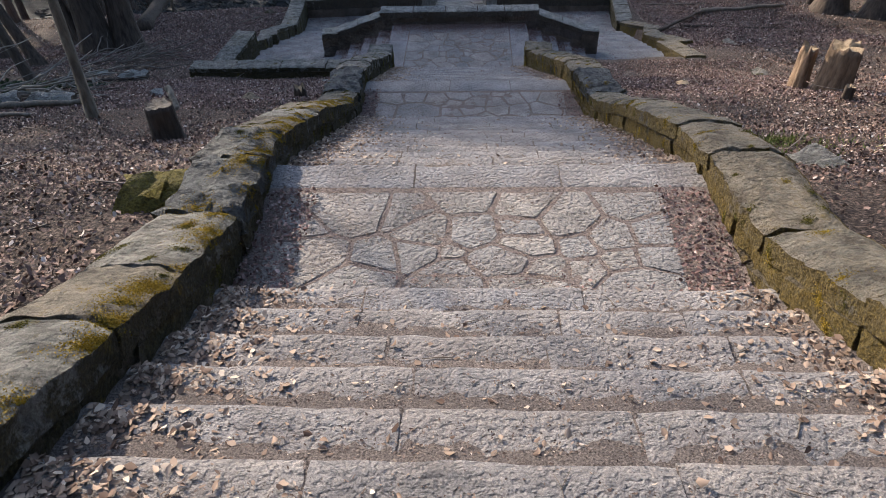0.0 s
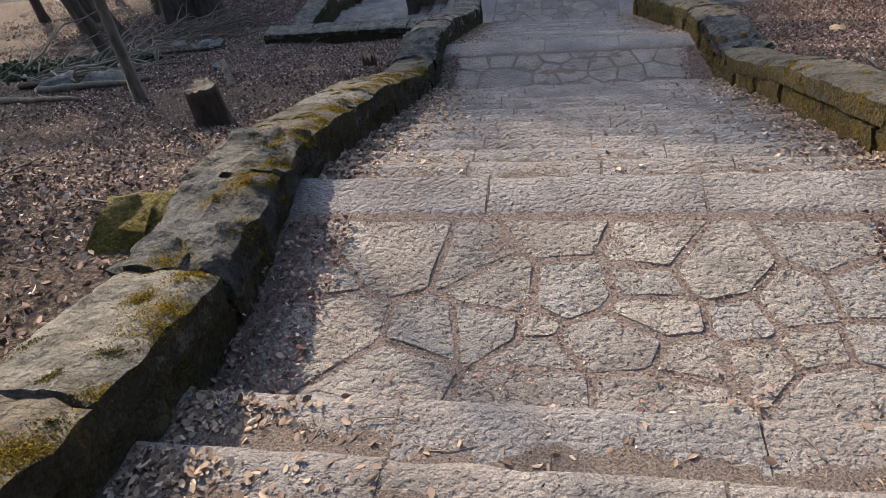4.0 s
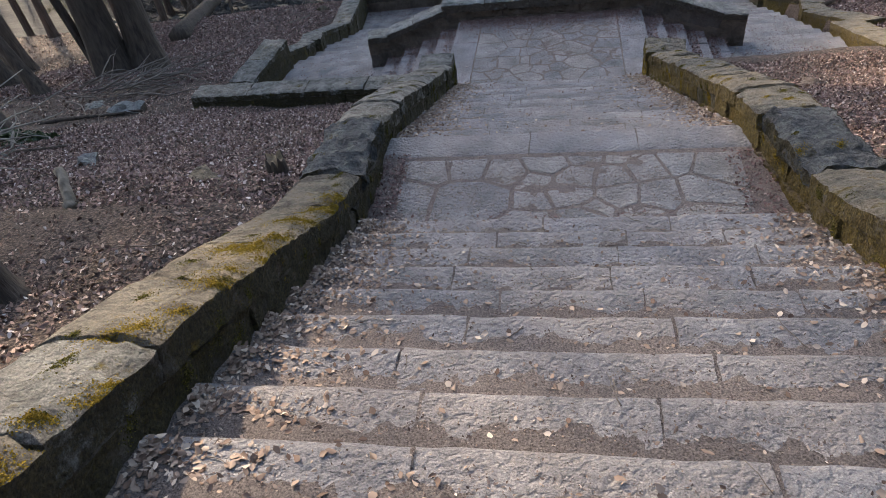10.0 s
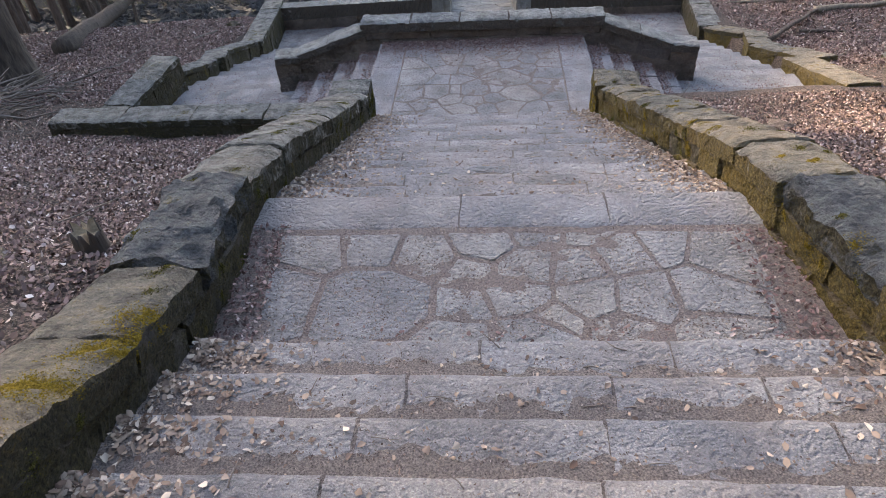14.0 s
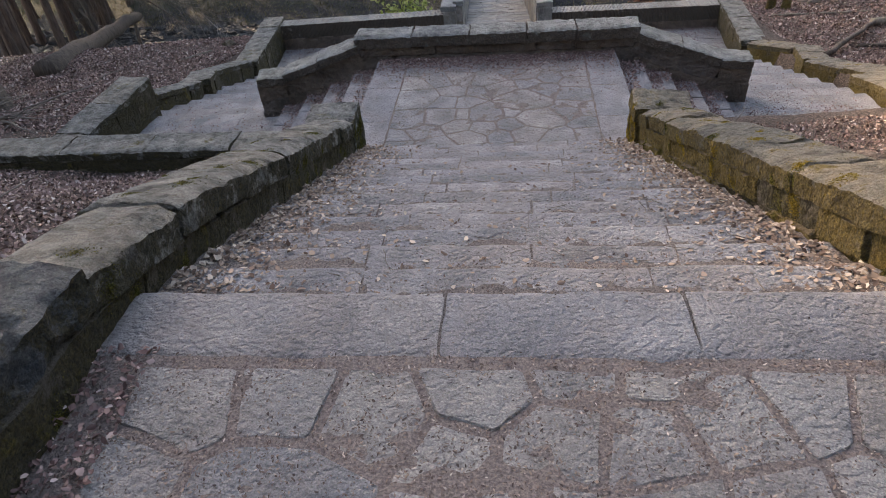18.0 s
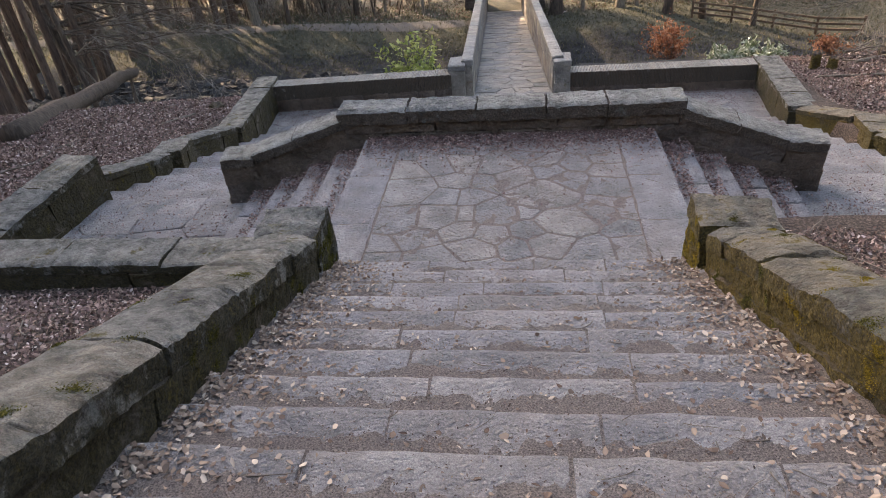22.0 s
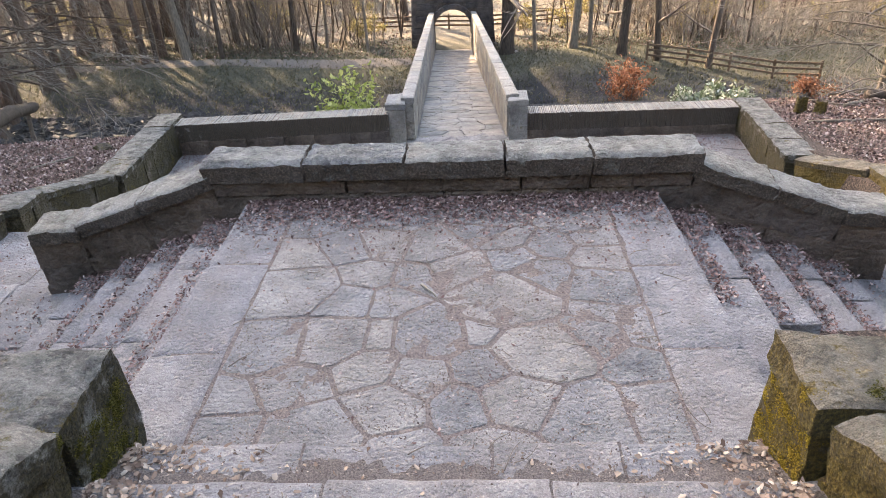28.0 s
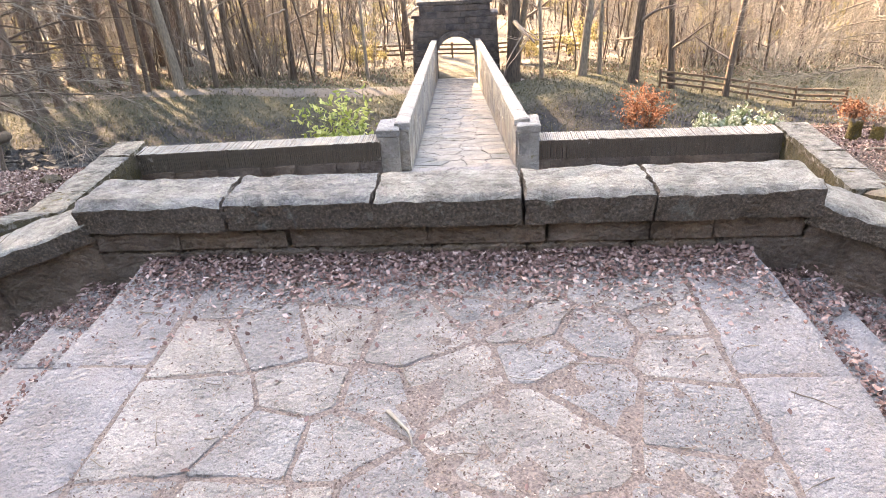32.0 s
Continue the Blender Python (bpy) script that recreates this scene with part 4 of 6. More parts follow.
for side in (-1, 1):
    pw = new("side_wall")
    pw.parent = bridge
    n = 26
    for i in range(n):
        a, b = i / n, (i + 1) / n
        m = (a + b) / 2
        base = BA.lerp(BB, m)
        top = -1.72 + (-4.5 + 1.72) * m
        slope = math.degrees(math.atan2(-2.78, DL))
        me = block(0.28, DL / n - 0.01, 0.14, i * 2.1 + side, BRIDGE, 0.01, 4, 6, 0.02, "cap_stone", 0.01)
        piece("cap_stone", me, pw, pose(base.x + side * 1.09, base.y, top, slope, 0, math.degrees(deck_turn)))
        for c in range(3):
            h = (top - 0.13 - base.z + 0.3) / 3
            me = block(0.24, DL / n - 0.012, h + 0.02, i * 3.3 + c, BRIDGE, 0.01, 3, 5, 0.02, "course_stone", 0.01)
            piece("course_stone", me, pw, pose(base.x + side * 1.09, base.y, top - 0.13 - h * c, slope, 0, math.degrees(deck_turn)))
    px = -1.42 if side < 0 else 1.12
    for c, (w, h, zt) in enumerate(((0.42, 0.14, -1.79), (0.38, 0.4, -1.93), (0.38, 0.6, -2.32))):
        piece("pier_stone", block(w, 0.7, h, c * 2 + side, BRIDGE, 0.01, 4, 6, 0.02, "pier_stone", 0.012), pw, pose(px, 8.35, zt))

# ---- gate tower ----
tower = thing("gate_tower", "dark stone gate tower with a round arch", "tower", kind="structure")
tm = Matrix.Translation(BB) @ Matrix.Rotation(deck_turn, 4, "Z")


def arch_wall():
    """The tower's body: battered sides, an arched way through, a stepped top."""
    out = [(-2.25, 0), (-2.1, 2.6), (-2.0, 3.0), (-1.75, 3.05), (-1.75, 3.62), (1.75, 3.62), (1.75, 3.05), (2.0, 3.0), (2.1, 2.6), (2.25, 0)]
    hole = [(0.95, 0)] + [(0.95 * math.cos(a), 1.15 + 0.95 * math.sin(a)) for a in np.linspace(0, math.pi, 17)] + [(-0.95, 0)]
    bm = bmesh.new()
    loop = [bm.verts.new((x, 0, z)) for x, z in out + hole]
    f = bm.faces.new(loop)
    g = bmesh.ops.extrude_face_region(bm, geom=[f])
    for v in g["geom"]:
        if isinstance(v, bmesh.types.BMVert):
            v.co.y += 1.2
    bmesh.ops.triangulate(bm, faces=bm.faces)
    bmesh.ops.recalc_face_normals(bm, faces=bm.faces)
    bm.transform(tm)
    return bm


part("body", arch_wall(), TOWER, tower)
for k in range(11):
    a = math.pi * (k + 0.5) / 11
    me = block(0.3, 0.36, 0.26, k * 2.0, TOWER, 0.01, 4, 4, 0.02, "arch_stone")
    piece("arch_stone", me, tower, tm @ Matrix.Translation((1.2 * math.cos(a), -0.03, 1.15 + 1.2 * math.sin(a))) @ Matrix.Rotation(math.pi / 2 - a, 4, "Y"))
rng = random.Random(77)
for c in range(12):
    z = 0.3 * (c + 1)
    half = 2.24 - 0.06 * c if c < 9 else 1.74
    xs = joints(-half, half, rng, 0.35, 0.75)
    for a, b in zip(xs, xs[1:]):
        m = (a + b) / 2
        if math.hypot(m, max(0, z - 0.15 - 1.15)) < 1.4 and z < 2.6 or (abs(m) < 1.25 and z < 1.3):
            continue
        piece("tower_stone", block(b - a - 0.015, 0.12, 0.285, c * 3 + a, TOWER, 0.012, 4, 2, 0.02, "tower_stone", 0.015), tower, tm @ pose(m, 0.0, z - 0.005))
for s in (-1, 1):
    piece("cap_stone", block(0.42, 1.3, 0.14, 5 + s, TOWER, 0.012, 4, 6, 0.02, "cap_stone"), tower, tm @ pose(s * 1.95, 0.6, 3.16))
piece("cap_stone", block(3.7, 1.35, 0.16, 9, TOWER, 0.012, 12, 6, 0.02, "cap_stone", 0.02), tower, tm @ pose(0, 0.6, 3.78))


# ---- leaf litter ----
GZ = np.array([v[2] for v in verts]).reshape(len(gy), len(gx))
GX, GY = np.array(gx), np.array(gy)


def ground_at(x, y):
    i, j = np.clip(np.searchsorted(GX, x) - 1, 0, len(GX) - 2), np.clip(np.searchsorted(GY, y) - 1, 0, len(GY) - 2)
    u, v = (x - GX[i]) / (GX[i + 1] - GX[i]), (y - GY[j]) / (GY[j + 1] - GY[j])
    return (GZ[j, i] * (1 - u) + GZ[j, i + 1] * u) * (1 - v) + (GZ[j + 1, i] * (1 - u) + GZ[j + 1, i + 1] * u) * v


def scatter(name, label, category, x, y, z, sizes, material, seed, tilt=0.5, curl=0.35, slim=0.6, parent=None):
    """One mesh of many small leaves lying at x, y, z: each a folded, pointed blade of six corners."""
    rng = np.random.default_rng(seed)
    n = len(x)
    s = rng.uniform(sizes[0], sizes[1], n)
    shape = np.array([(-0.5, 0, 0), (-0.15, 0.5, 0), (0.28, 0.36, 0), (0.55, 0, 0), (0.28, -0.36, 0), (-0.15, -0.5, 0)])
    p = np.repeat(shape[None], n, 0)
    p[:, :, 1] *= (slim * rng.uniform(0.7, 1.3, n))[:, None]
    c = rng.normal(0, curl, n)
    p[:, :, 2] = np.abs(p[:, :, 1]) * c[:, None] + (p[:, :, 0] ** 2) * rng.normal(0, curl, n)[:, None]
    p += rng.normal(0, 0.05, p.shape)
    p *= s[:, None, None]
    a, b, g = rng.normal(0, tilt, n), rng.normal(0, tilt, n), rng.uniform(0, 6.283, n)
    for ang, (i, j) in ((a, (1, 2)), (b, (0, 2)), (g, (0, 1))):
        ca, sa = np.cos(ang)[:, None], np.sin(ang)[:, None]
        u, v = p[:, :, i].copy(), p[:, :, j].copy()
        p[:, :, i], p[:, :, j] = ca * u - sa * v, sa * u + ca * v
    p[:, :, 2] -= p[:, :, 2].min(1, keepdims=True)
    p += np.stack([x, y, z], -1)[:, None]
    me = bpy.data.meshes.new(name)
    base = np.arange(n)[:, None] * 6
    quads = np.stack([base + [0, 1, 2, 3], base + [0, 3, 4, 5]], 1).reshape(-1)
    me.vertices.add(6 * n), me.loops.add(8 * n), me.polygons.add(2 * n)
    me.vertices.foreach_set("co", p.ravel().astype(np.float32))
    me.loops.foreach_set("vertex_index", quads.astype(np.int32))
    me.polygons.foreach_set("loop_start", np.arange(0, 8 * n, 4, dtype=np.int32))
    me.update(calc_edges=True)
    me.materials.append(material)
    ob = new(name, me)
    ob.parent = parent
    return tagged(ob, label, category, kind="stuff")


def inside(x, y):
    """Whether a place lies on open woodland ground, clear of stairs, walls and courts."""
    l, r = np.interp(y, *zip(*XL)), np.interp(y, *zip(*XR))
    stair = (y < -2.6) & (x > l - 0.5) & (x < r + 0.52)
    pocket = (x > -6.5) & (x < 6.15) & (y > -3.1) & (y < 9) & ~((x > 2.0) & (y < -1.8))
    return ~(stair | pocket)


nr = np.random.default_rng(12)
for name, n, xr, yr, sizes in (("leaf_litter", 400000, (-8.0, 8.0), (-17.2, 9.5), (0.016, 0.05)), ("leaf_litter", 95000, (-20, 16), (-12, 11), (0.04, 0.085))):
    x, y = nr.uniform(*xr, n), nr.uniform(*yr, n)
    patchy = np.sin(1.7 * x + 1.3 * np.sin(0.9 * y)) + np.sin(2.3 * y + 1.1 * np.sin(1.3 * x)) + 0.7 * np.sin(5.1 * x + 3.7 * y + np.sin(4 * y))
    keep = inside(x, y) & (nr.random(n) < np.clip(0.62 + 0.3 * patchy, 0.12, 1)) & ((np.abs(x) > 7.5) | (sizes[0] < 0.04))
    x, y = x[keep], y[keep]
    scatter(name, "brown and tan fallen leaves over dark soil", "leaves", x, y, ground_at(x, y) + nr.uniform(0, 0.015, len(x)), sizes, LEAF, n)

for x0, x1, y0, y1, n, sizes in ((-13.5, -6.4, -1.0, 10.0, 42000, (0.03, 0.075)), (-7.0, -1.7, -9.0, -3.2, 26000, (0.016, 0.05)), (2.2, 7.0, -9.0, -1.9, 20000, (0.016, 0.05)), (6.2, 12.0, 0.0, 10.5, 22000, (0.03, 0.075))):
    x, y = nr.uniform(x0, x1, n), nr.uniform(y0, y1, n)
    keep = inside(x, y)
    x, y = x[keep], y[keep]
    scatter("leaf_litter", "reddish-brown fallen leaves thick on the bank", "leaves", x, y, ground_at(x, y) + nr.uniform(0, 0.02, len(x)), sizes, LEAF_RED, n)

# leaves on the stairs: drifts along both walls, thin in the middle
FLIGHTS = ((Y_A - 12 * TREAD_A, L1 + 13 * RISE_A, RISE_A, TREAD_A, 0, 13), (Y_B, L1, RISE_B, TREAD_B, 1, 13), (Y_C, 2.07, RISE_C, TREAD_C, 1, 15))
xs, ys, zs = [], [], []
dx, dy, dz = [], [], []
for y0, z0, rise, tread, a, b in FLIGHTS:
    for i in range(a, b):
        ye, ze = y0 + i * tread, z0 - i * rise
        l, r = lerp(ye, XL), lerp(ye, XR)
        nl, nrt, nm = (520, 250, 70) if ye < -9 else (400, 360, 80)
        off = np.r_[l + nr.exponential(0.17, nl), r - nr.exponential(0.15, nrt), nr.uniform(l, r, nm)]
        back = np.r_[nr.uniform(0.0, 0.97, nl + nrt), nr.beta(3.6, 2.6, nm)]
        ok = (off > l + 0.02) & (off < r - 0.02)
        side = np.minimum(off - l, r - off)
        xs.append(off[ok]), ys.append((ye - 0.03 - (tread - 0.05) * back)[ok]), zs.append(ze + (0.004 + np.maximum(0, 0.055 - side * 0.2) * nr.uniform(0, 1, len(off)) * (0.3 + 0.7 * back))[ok])
        n = 1500
        off, back = nr.uniform(l, r, n), np.where(nr.random(n) < 0.8, nr.beta(4.0, 2.6, n), nr.uniform(0, 1, n))
        dx.append(off), dy.append(ye - 0.03 - (tread - 0.035) * back), dz.append(np.full(n, ze + 0.003) + 0.02 * np.maximum(0, back - 0.75) * nr.uniform(0, 3, n))
xs, ys, zs = (np.concatenate(v) for v in (xs, ys, zs))
scatter("stair_leaves", "dry pale leaves drifted along the stairs", "leaves", xs, ys, zs, (0.009, 0.042), LEAF_PALE, 5, 0.25, 0.3)

# crumbs of bark, soil and needles on treads and floors
for x0, x1, y0, y1, z, n in ((-1.1, 1.95, -14.85, -13.7, L1, 2600), (-1.3, 1.9, -9.2, -8.15, L2, 2600), (-1.8, 1.8, -2.93, 0, 0.0, 4500), (-1.1, 1.95, -13.68, -13.32, L1, 500), (-1.3, 1.9, -8.15, -7.74, L2, 500)):
    dx.append(nr.uniform(x0, x1, n)), dy.append(nr.uniform(y0, y1, n)), dz.append(np.full(n, z - 0.002))
for x0, x1, y0, y1, z, n in ((-1.1, 1.7, -14.85, -13.65, L1 - 0.004, 13000), (-1.2, 1.8, -9.2, -8.12, L2 - 0.003, 13000), (-1.33, 1.33, -2.95, 0, -0.003, 26000)):
    dx.append(nr.uniform(x0, x1, n)), dy.append(nr.uniform(y0, y1, n)), dz.append(np.full(n, z) + nr.uniform(-0.002, 0.003, n))
dx, dy, dz = (np.concatenate(v) for v in (dx, dy, dz))
CRUMB = leafy("soil_crumb", [(0, (0.07, 0.05, 0.042)), (0.6, (0.17, 0.128, 0.108)), (0.9, (0.24, 0.18, 0.14)), (1, (0.45, 0.38, 0.32))], 0.95, 0.1)
scatter("debris", "crumbs of soil, bark and leaf on the stone", "debris", dx, dy, dz, (0.004, 0.017), CRUMB, 6, 0.3, 0.2, 0.45)

# pockets of leaves beside the paving, on the terrace, the side steps and the court
px, py, pz = [], [], []


def heap(x0, x1, y0, y1, z, n, depth=0.03, bias=None):
    u, v = nr.uniform(0, 1, n), nr.uniform(0, 1, n)
    if bias == "back":
        v = nr.beta(3.2, 1.0, n)
    px.append(x0 + (x1 - x0) * u), py.append(y0 + (y1 - y0) * v), pz.append(z + nr.uniform(0, depth, n))


heap(-1.14, -0.78, -14.85, -13.7, L1, 900, 0.035)
heap(1.6, 1.96, -14.85, -13.7, L1, 900, 0.035)
heap(-1.33, -1.08, -9.2, -8.1, L2, 600, 0.035)
heap(1.6, 1.93, -9.2, -8.2, L2, 420, 0.03)
heap(-1.2, 1.9, -14.84, -14.6, L1, 120, 0.02)
heap(-1.3, 1.9, -9.18, -8.98, L2, 140, 0.02)
heap(-1.75, 1.75, -0.75, -0.02, 0.0, 9000, 0.03, "back")
heap(-1.75, 1.75, -2.9, -0.1, 0.0, 170, 0.008)
heap(-1.75, 1.75, -1.3, -0.1, 0.0, 1800, 0.01, "back")
for side, front in ((-1, -2.4), (1, -1.5)):
    for i in range(1, 5):
        xa, xb = side * (1.8 + 0.395 * (i - 1)), side * (1.8 + 0.395 * i - 0.18)
        heap(xa, xb, front, -0.1, -0.155 * i, 900, 0.035)
        heap(xa, xb + side * 0.16, -0.55, -0.1, -0.155 * i, 500, 0.05)
    heap(side * 3.38, side * 3.75, front, 0.1, SIDE, 170, 0.03)
heap(-6.0, -3.4, -2.4, -0.5, SIDE, 1500, 0.008)
heap(3.6, 5.3, -1.35, -0.5, SIDE, 1000, 0.008)
for x0, x1 in ((-6.0, -3.4), (3.4, 5.3)):
    for i in range(12):
        heap(x0, x1, -0.58 + 0.55 * i, -0.13 + 0.55 * i, SIDE - 0.156 * i, 190, 0.008)
heap(-5.9, -1.5, 6.0, 7.8, COURT, 3500, 0.03, "back")
heap(1.2, 5.6, 6.0, 8.0, COURT, 3500, 0.03, "back")
heap(-5.9, 5.4, 5.6, 7.8, COURT, 1500, 0.01)
px, py, pz = (np.concatenate(v) for v in (px, py, pz))
scatter("drifted_leaves", "reddish-brown leaves heaped on the paving", "leaves", px, py, pz, (0.010, 0.036), leafy("reddish_leaf", [(0, (0.06, 0.035, 0.03)), (0.45, (0.15, 0.09, 0.078)), (0.85, (0.245, 0.162, 0.14)), (1, (0.42, 0.33, 0.29))], 0.8, 0.2), 9, 0.4)

# loose slips of moss on the walls' caps and faces are part of the stone; grass tufts by the east wall
FRESH = leafy("fresh_grass_blade", [(0, (0.06, 0.075, 0.02)), (0.6, (0.12, 0.15, 0.04)), (1, (0.24, 0.22, 0.10))], 0.7, 0.2, 0.3)
tx, ty = np.r_[nr.normal(3.5, 0.14, 420), nr.normal(3.35, 0.5, 420)], np.r_[nr.normal(-11.4, 0.12, 420), nr.normal(-11.6, 0.35, 420)]
scatter("grass_tuft", "small fresh green grass tufts on the bank", "grass", tx, ty, ground_at(tx, ty), (0.03, 0.09), FRESH, 15, 1.1, 0.1, 0.14)


# ---- twigs ----
def tube(points, radii, sides=5, close=True):
    """Corners and faces of a bent, tapered tube."""
    v, f = [], []
    for k, p in enumerate(points):
        d = (points[min(k + 1, len(points) - 1)] - points[max(k - 1, 0)]).normalized()
        u = d.orthogonal().normalized()
        if k and prev.dot(u) < 0.99:
            u = (prev - d * prev.dot(d)).normalized()
        prev = u
        w = d.cross(u)
        for s in range(sides):
            a = 2 * math.pi * s / sides
            v.append(p + (u * math.cos(a) + w * math.sin(a)) * radii[k])
    for k in range(len(points) - 1):
        for s in range(sides):
            t = (s + 1) % sides
            f.append((k * sides + s, k * sides + t, (k + 1) * sides + t, (k + 1) * sides + s))
    if close:
        f += [tuple(range(sides))[::-1], tuple(range((len(points) - 1) * sides, len(points) * sides))]
    return v, f


def join(chunks):
    v, f = [], []
    for cv, cf in chunks:
        o = len(v)
        v += cv
        f += [tuple(i + o for i in q) for q in cf]
    return v, f


def twig_mesh(rng, length, r):
    pts = [Vector((0, 0, r))]
    a = 0
    for i in range(5):
        a += rng.uniform(-0.35, 0.35)
        pts.append(pts[-1] + Vector((math.cos(a), math.sin(a), rng.uniform(-0.04, 0.06))) * length / 5)
    return tube(pts, [r * (1 - 0.12 * i) for i in range(6)], 4)


rng = random.Random(8)
litter = []
for i in range(700):
    if i < 260:
        y0, z0, rise, tread, a, b = FLIGHTS[i % 3]
        k = rng.randrange(a, b)
        ye, ze = y0 + k * tread, z0 - k * rise
        x, y, z = rng.uniform(lerp(ye, XL) + 0.1, lerp(ye, XR) - 0.1), ye - rng.uniform(0.06, tread - 0.04), ze + 0.004
    elif i < 330:
        x, y, z = rng.uniform(-1.6, 1.6), rng.uniform(-2.8, -0.1), 0.004
    else:
        x, y = rng.uniform(-9, 8), rng.uniform(-18, 8)
        if not inside(np.array([x]), np.array([y]))[0]:
            continue
        z = float(ground_at(np.array([x]), np.array([y]))[0]) + 0.01
    v, f = twig_mesh(rng, rng.uniform(0.05, 0.22) if i < 330 else rng.uniform(0.15, 0.8), rng.uniform(0.0015, 0.004) if i < 330 else rng.uniform(0.004, 0.012))
    m = pose(x, y, z, 0, 0, rng.uniform(0, 360))
    litter.append(([m @ p for p in v], f))
tagged(new("twigs", mesh_of("twigs", *join(litter), TWIG)), "thin dry twigs lying on steps and soil", "twigs", kind="stuff")
v, f = twig_mesh(random.Random(3), 0.24, 0.011)
tagged(piece("fallen_stick", mesh_of("fallen_stick", v, f, PALE_LIT_TWIG), None, pose(-0.16, -1.42, 0.006, 0, 0, -38)), "short pale bark-stripped stick on terrace paving", "stick")


# ---- trees, stumps, logs and rocks ----
def grow(rng, p, d, length, r, depth, out, spread=0.6, droop=0.0, keep=0.72, sides=5):
    """Limbs from p along d; each forks into thinner ones."""
    n = 5 if depth > 1 else 4
    pts, rad = [p], [r]
    for i in range(n):
        d = (d + Vector((rng.uniform(-1, 1), rng.uniform(-1, 1), rng.uniform(-1, 1) - droop)) * 0.16).normalized()
        pts.append(pts[-1] + d * length / n)
        rad.append(r * (1 - 0.62 * (i + 1) / n))
    out.append(tube(pts, rad, sides if depth > 1 else 3, False))
    if depth == 0:
        return
    for k in range(rng.randint(3, 5)):
        i = rng.randint(1, n)
        side = Vector((rng.uniform(-1, 1), rng.uniform(-1, 1), rng.uniform(-0.6, 0.9) - droop)).normalized()
        grow(rng, pts[i], (d + side * spread * 1.5).normalized(), length * keep * rng.uniform(0.7, 1.1), rad[i] * 0.56, depth - 1, out, spread, droop, keep, max(3, sides - 1))


def trunk_of(rng, height, r, lean=(0, 0), flare=1.7, sides=12, bend=0.25, flute=0.1):
    pts, n = [], 14
    for i in range(n + 1):
        s = (i / n) ** 1.7
        pts.append(Vector((lean[0] * s + bend * math.sin(s * 4 + r * 30) * s * 0.6, lean[1] * s + bend * math.cos(s * 3 + r * 20) * s * 0.4, height * s - 0.25)))
    rad = [r * (1 - 0.66 * (i / n) ** 1.7) * (1 + (flare - 1) * math.exp(-max(0, p.z) / (1.3 * r))) for i, p in enumerate(pts)]
    v, f = tube(pts, rad, sides)
    for k, p in enumerate(v):
        c = pts[k // sides]
        a = math.atan2(p.y - c.y, p.x - c.x)
        q = 1 + flute * math.sin(a * 5 + r * 40 + k // sides * 0.2) * (1.0 if k // sides < 4 else 0.4) + 0.05 * wob(p.x, p.y, p.z, 3)
        v[k] = c + (p - c) * q
    return v, f, pts, rad


def tree(label, at, height, r, lean=(0, 0), bark=BARK, limbs=7, first=0.35, length=3.0, depth=3, seed=1, droop=0.05, flare=1.7, crown_leaves=None, name="tree", group="", twig=TWIG, reach=None):
    rng = random.Random(seed)
    ob = thing(name, label, "tree", group, at=at)
    v, f, pts, rad = trunk_of(rng, height, r, lean, flare)
    piece("trunk", mesh_of("trunk", v, f, bark), ob)
    out, tips = [], []
    for k in range(limbs):
        s = first + (1 - first) * (k + rng.random()) / limbs
        i = min(13, int(s ** 0.59 * 14))
        a = rng.uniform(0, 6.28) if reach is None else reach + rng.uniform(-0.9, 0.9)
        grow(rng, pts[i].copy(), Vector((math.cos(a), math.sin(a), rng.uniform(0.1, 0.7) if reach is None else rng.uniform(-0.15, 0.3))).normalized(), length * (1.2 - 0.6 * s), rad[i] * 0.45, depth, out, 0.6, droop)
    cv, cf = join(out)
    crown = piece("crown", mesh_of("crown", cv, cf, twig), ob)
    if crown_leaves:
        mat, n, size = crown_leaves
        pick = [cv[rng.randrange(len(cv))] for _ in range(n)]
        q = np.array([(p.x, p.y, p.z) for p in pick]) + np.random.default_rng(seed).normal(0, 0.18, (n, 3))
        lf = scatter("leaves", "", "", q[:, 0], q[:, 1], q[:, 2], size, mat, seed, 1.2, 0.2, 0.5, ob)
        for key in ("kind", "label", "category"):
            if key in lf:
                del lf[key]
    return ob


def on_ground(x, y, sink=0.05):
    return (x, y, float(ground_at(np.array([x]), np.array([y]))[0]) - sink)


tree("broad old tree with fluted dark bark and spreading roots", on_ground(-10.7, 1.0), 15, 0.42, (-0.5, 0.8), BARK, 4, 0.66, 3.4, 2, 21, flare=1.5, twig=BARK)
tree("old tree with fluted dark bark beside its twin", on_ground(-9.95, 1.3), 14, 0.36, (0.3, 0.8), BARK, 3, 0.66, 3.2, 2, 24, flare=1.6, twig=BARK)
tree("slim pale leaning tree on the leafy bank", on_ground(-4.85, -9.7), 9, 0.07, (-0.1, 0.9), BARK_PALE, 5, 0.55, 1.6, 2, 22, flare=1.6)
for k, (x, y, r, lx, ly) in enumerate(((-13.4, 0.6, 0.2, -2.6, 0.4), (-11.6, -0.5, 0.15, -3.4, 0.8), (-11.0, 0.9, 0.12, -1.8, 0.6), (-12.8, 3.4, 0.22, -1.0, 1.0), (-15.2, 3.0, 0.3, -0.5, 0.3), (-9.6, -3.9, 0.12, -2.2, 1.0), (-16.5, -2.0, 0.25, -1, 0.5), (-13.6, -4.2, 0.2, -1.6, 0))):
    tree("thin dark leaning woodland tree", on_ground(x, y), 10, r, (lx, ly), BARK, 6, 0.45, 2.4, 2, 30 + k, group="leaning trees")
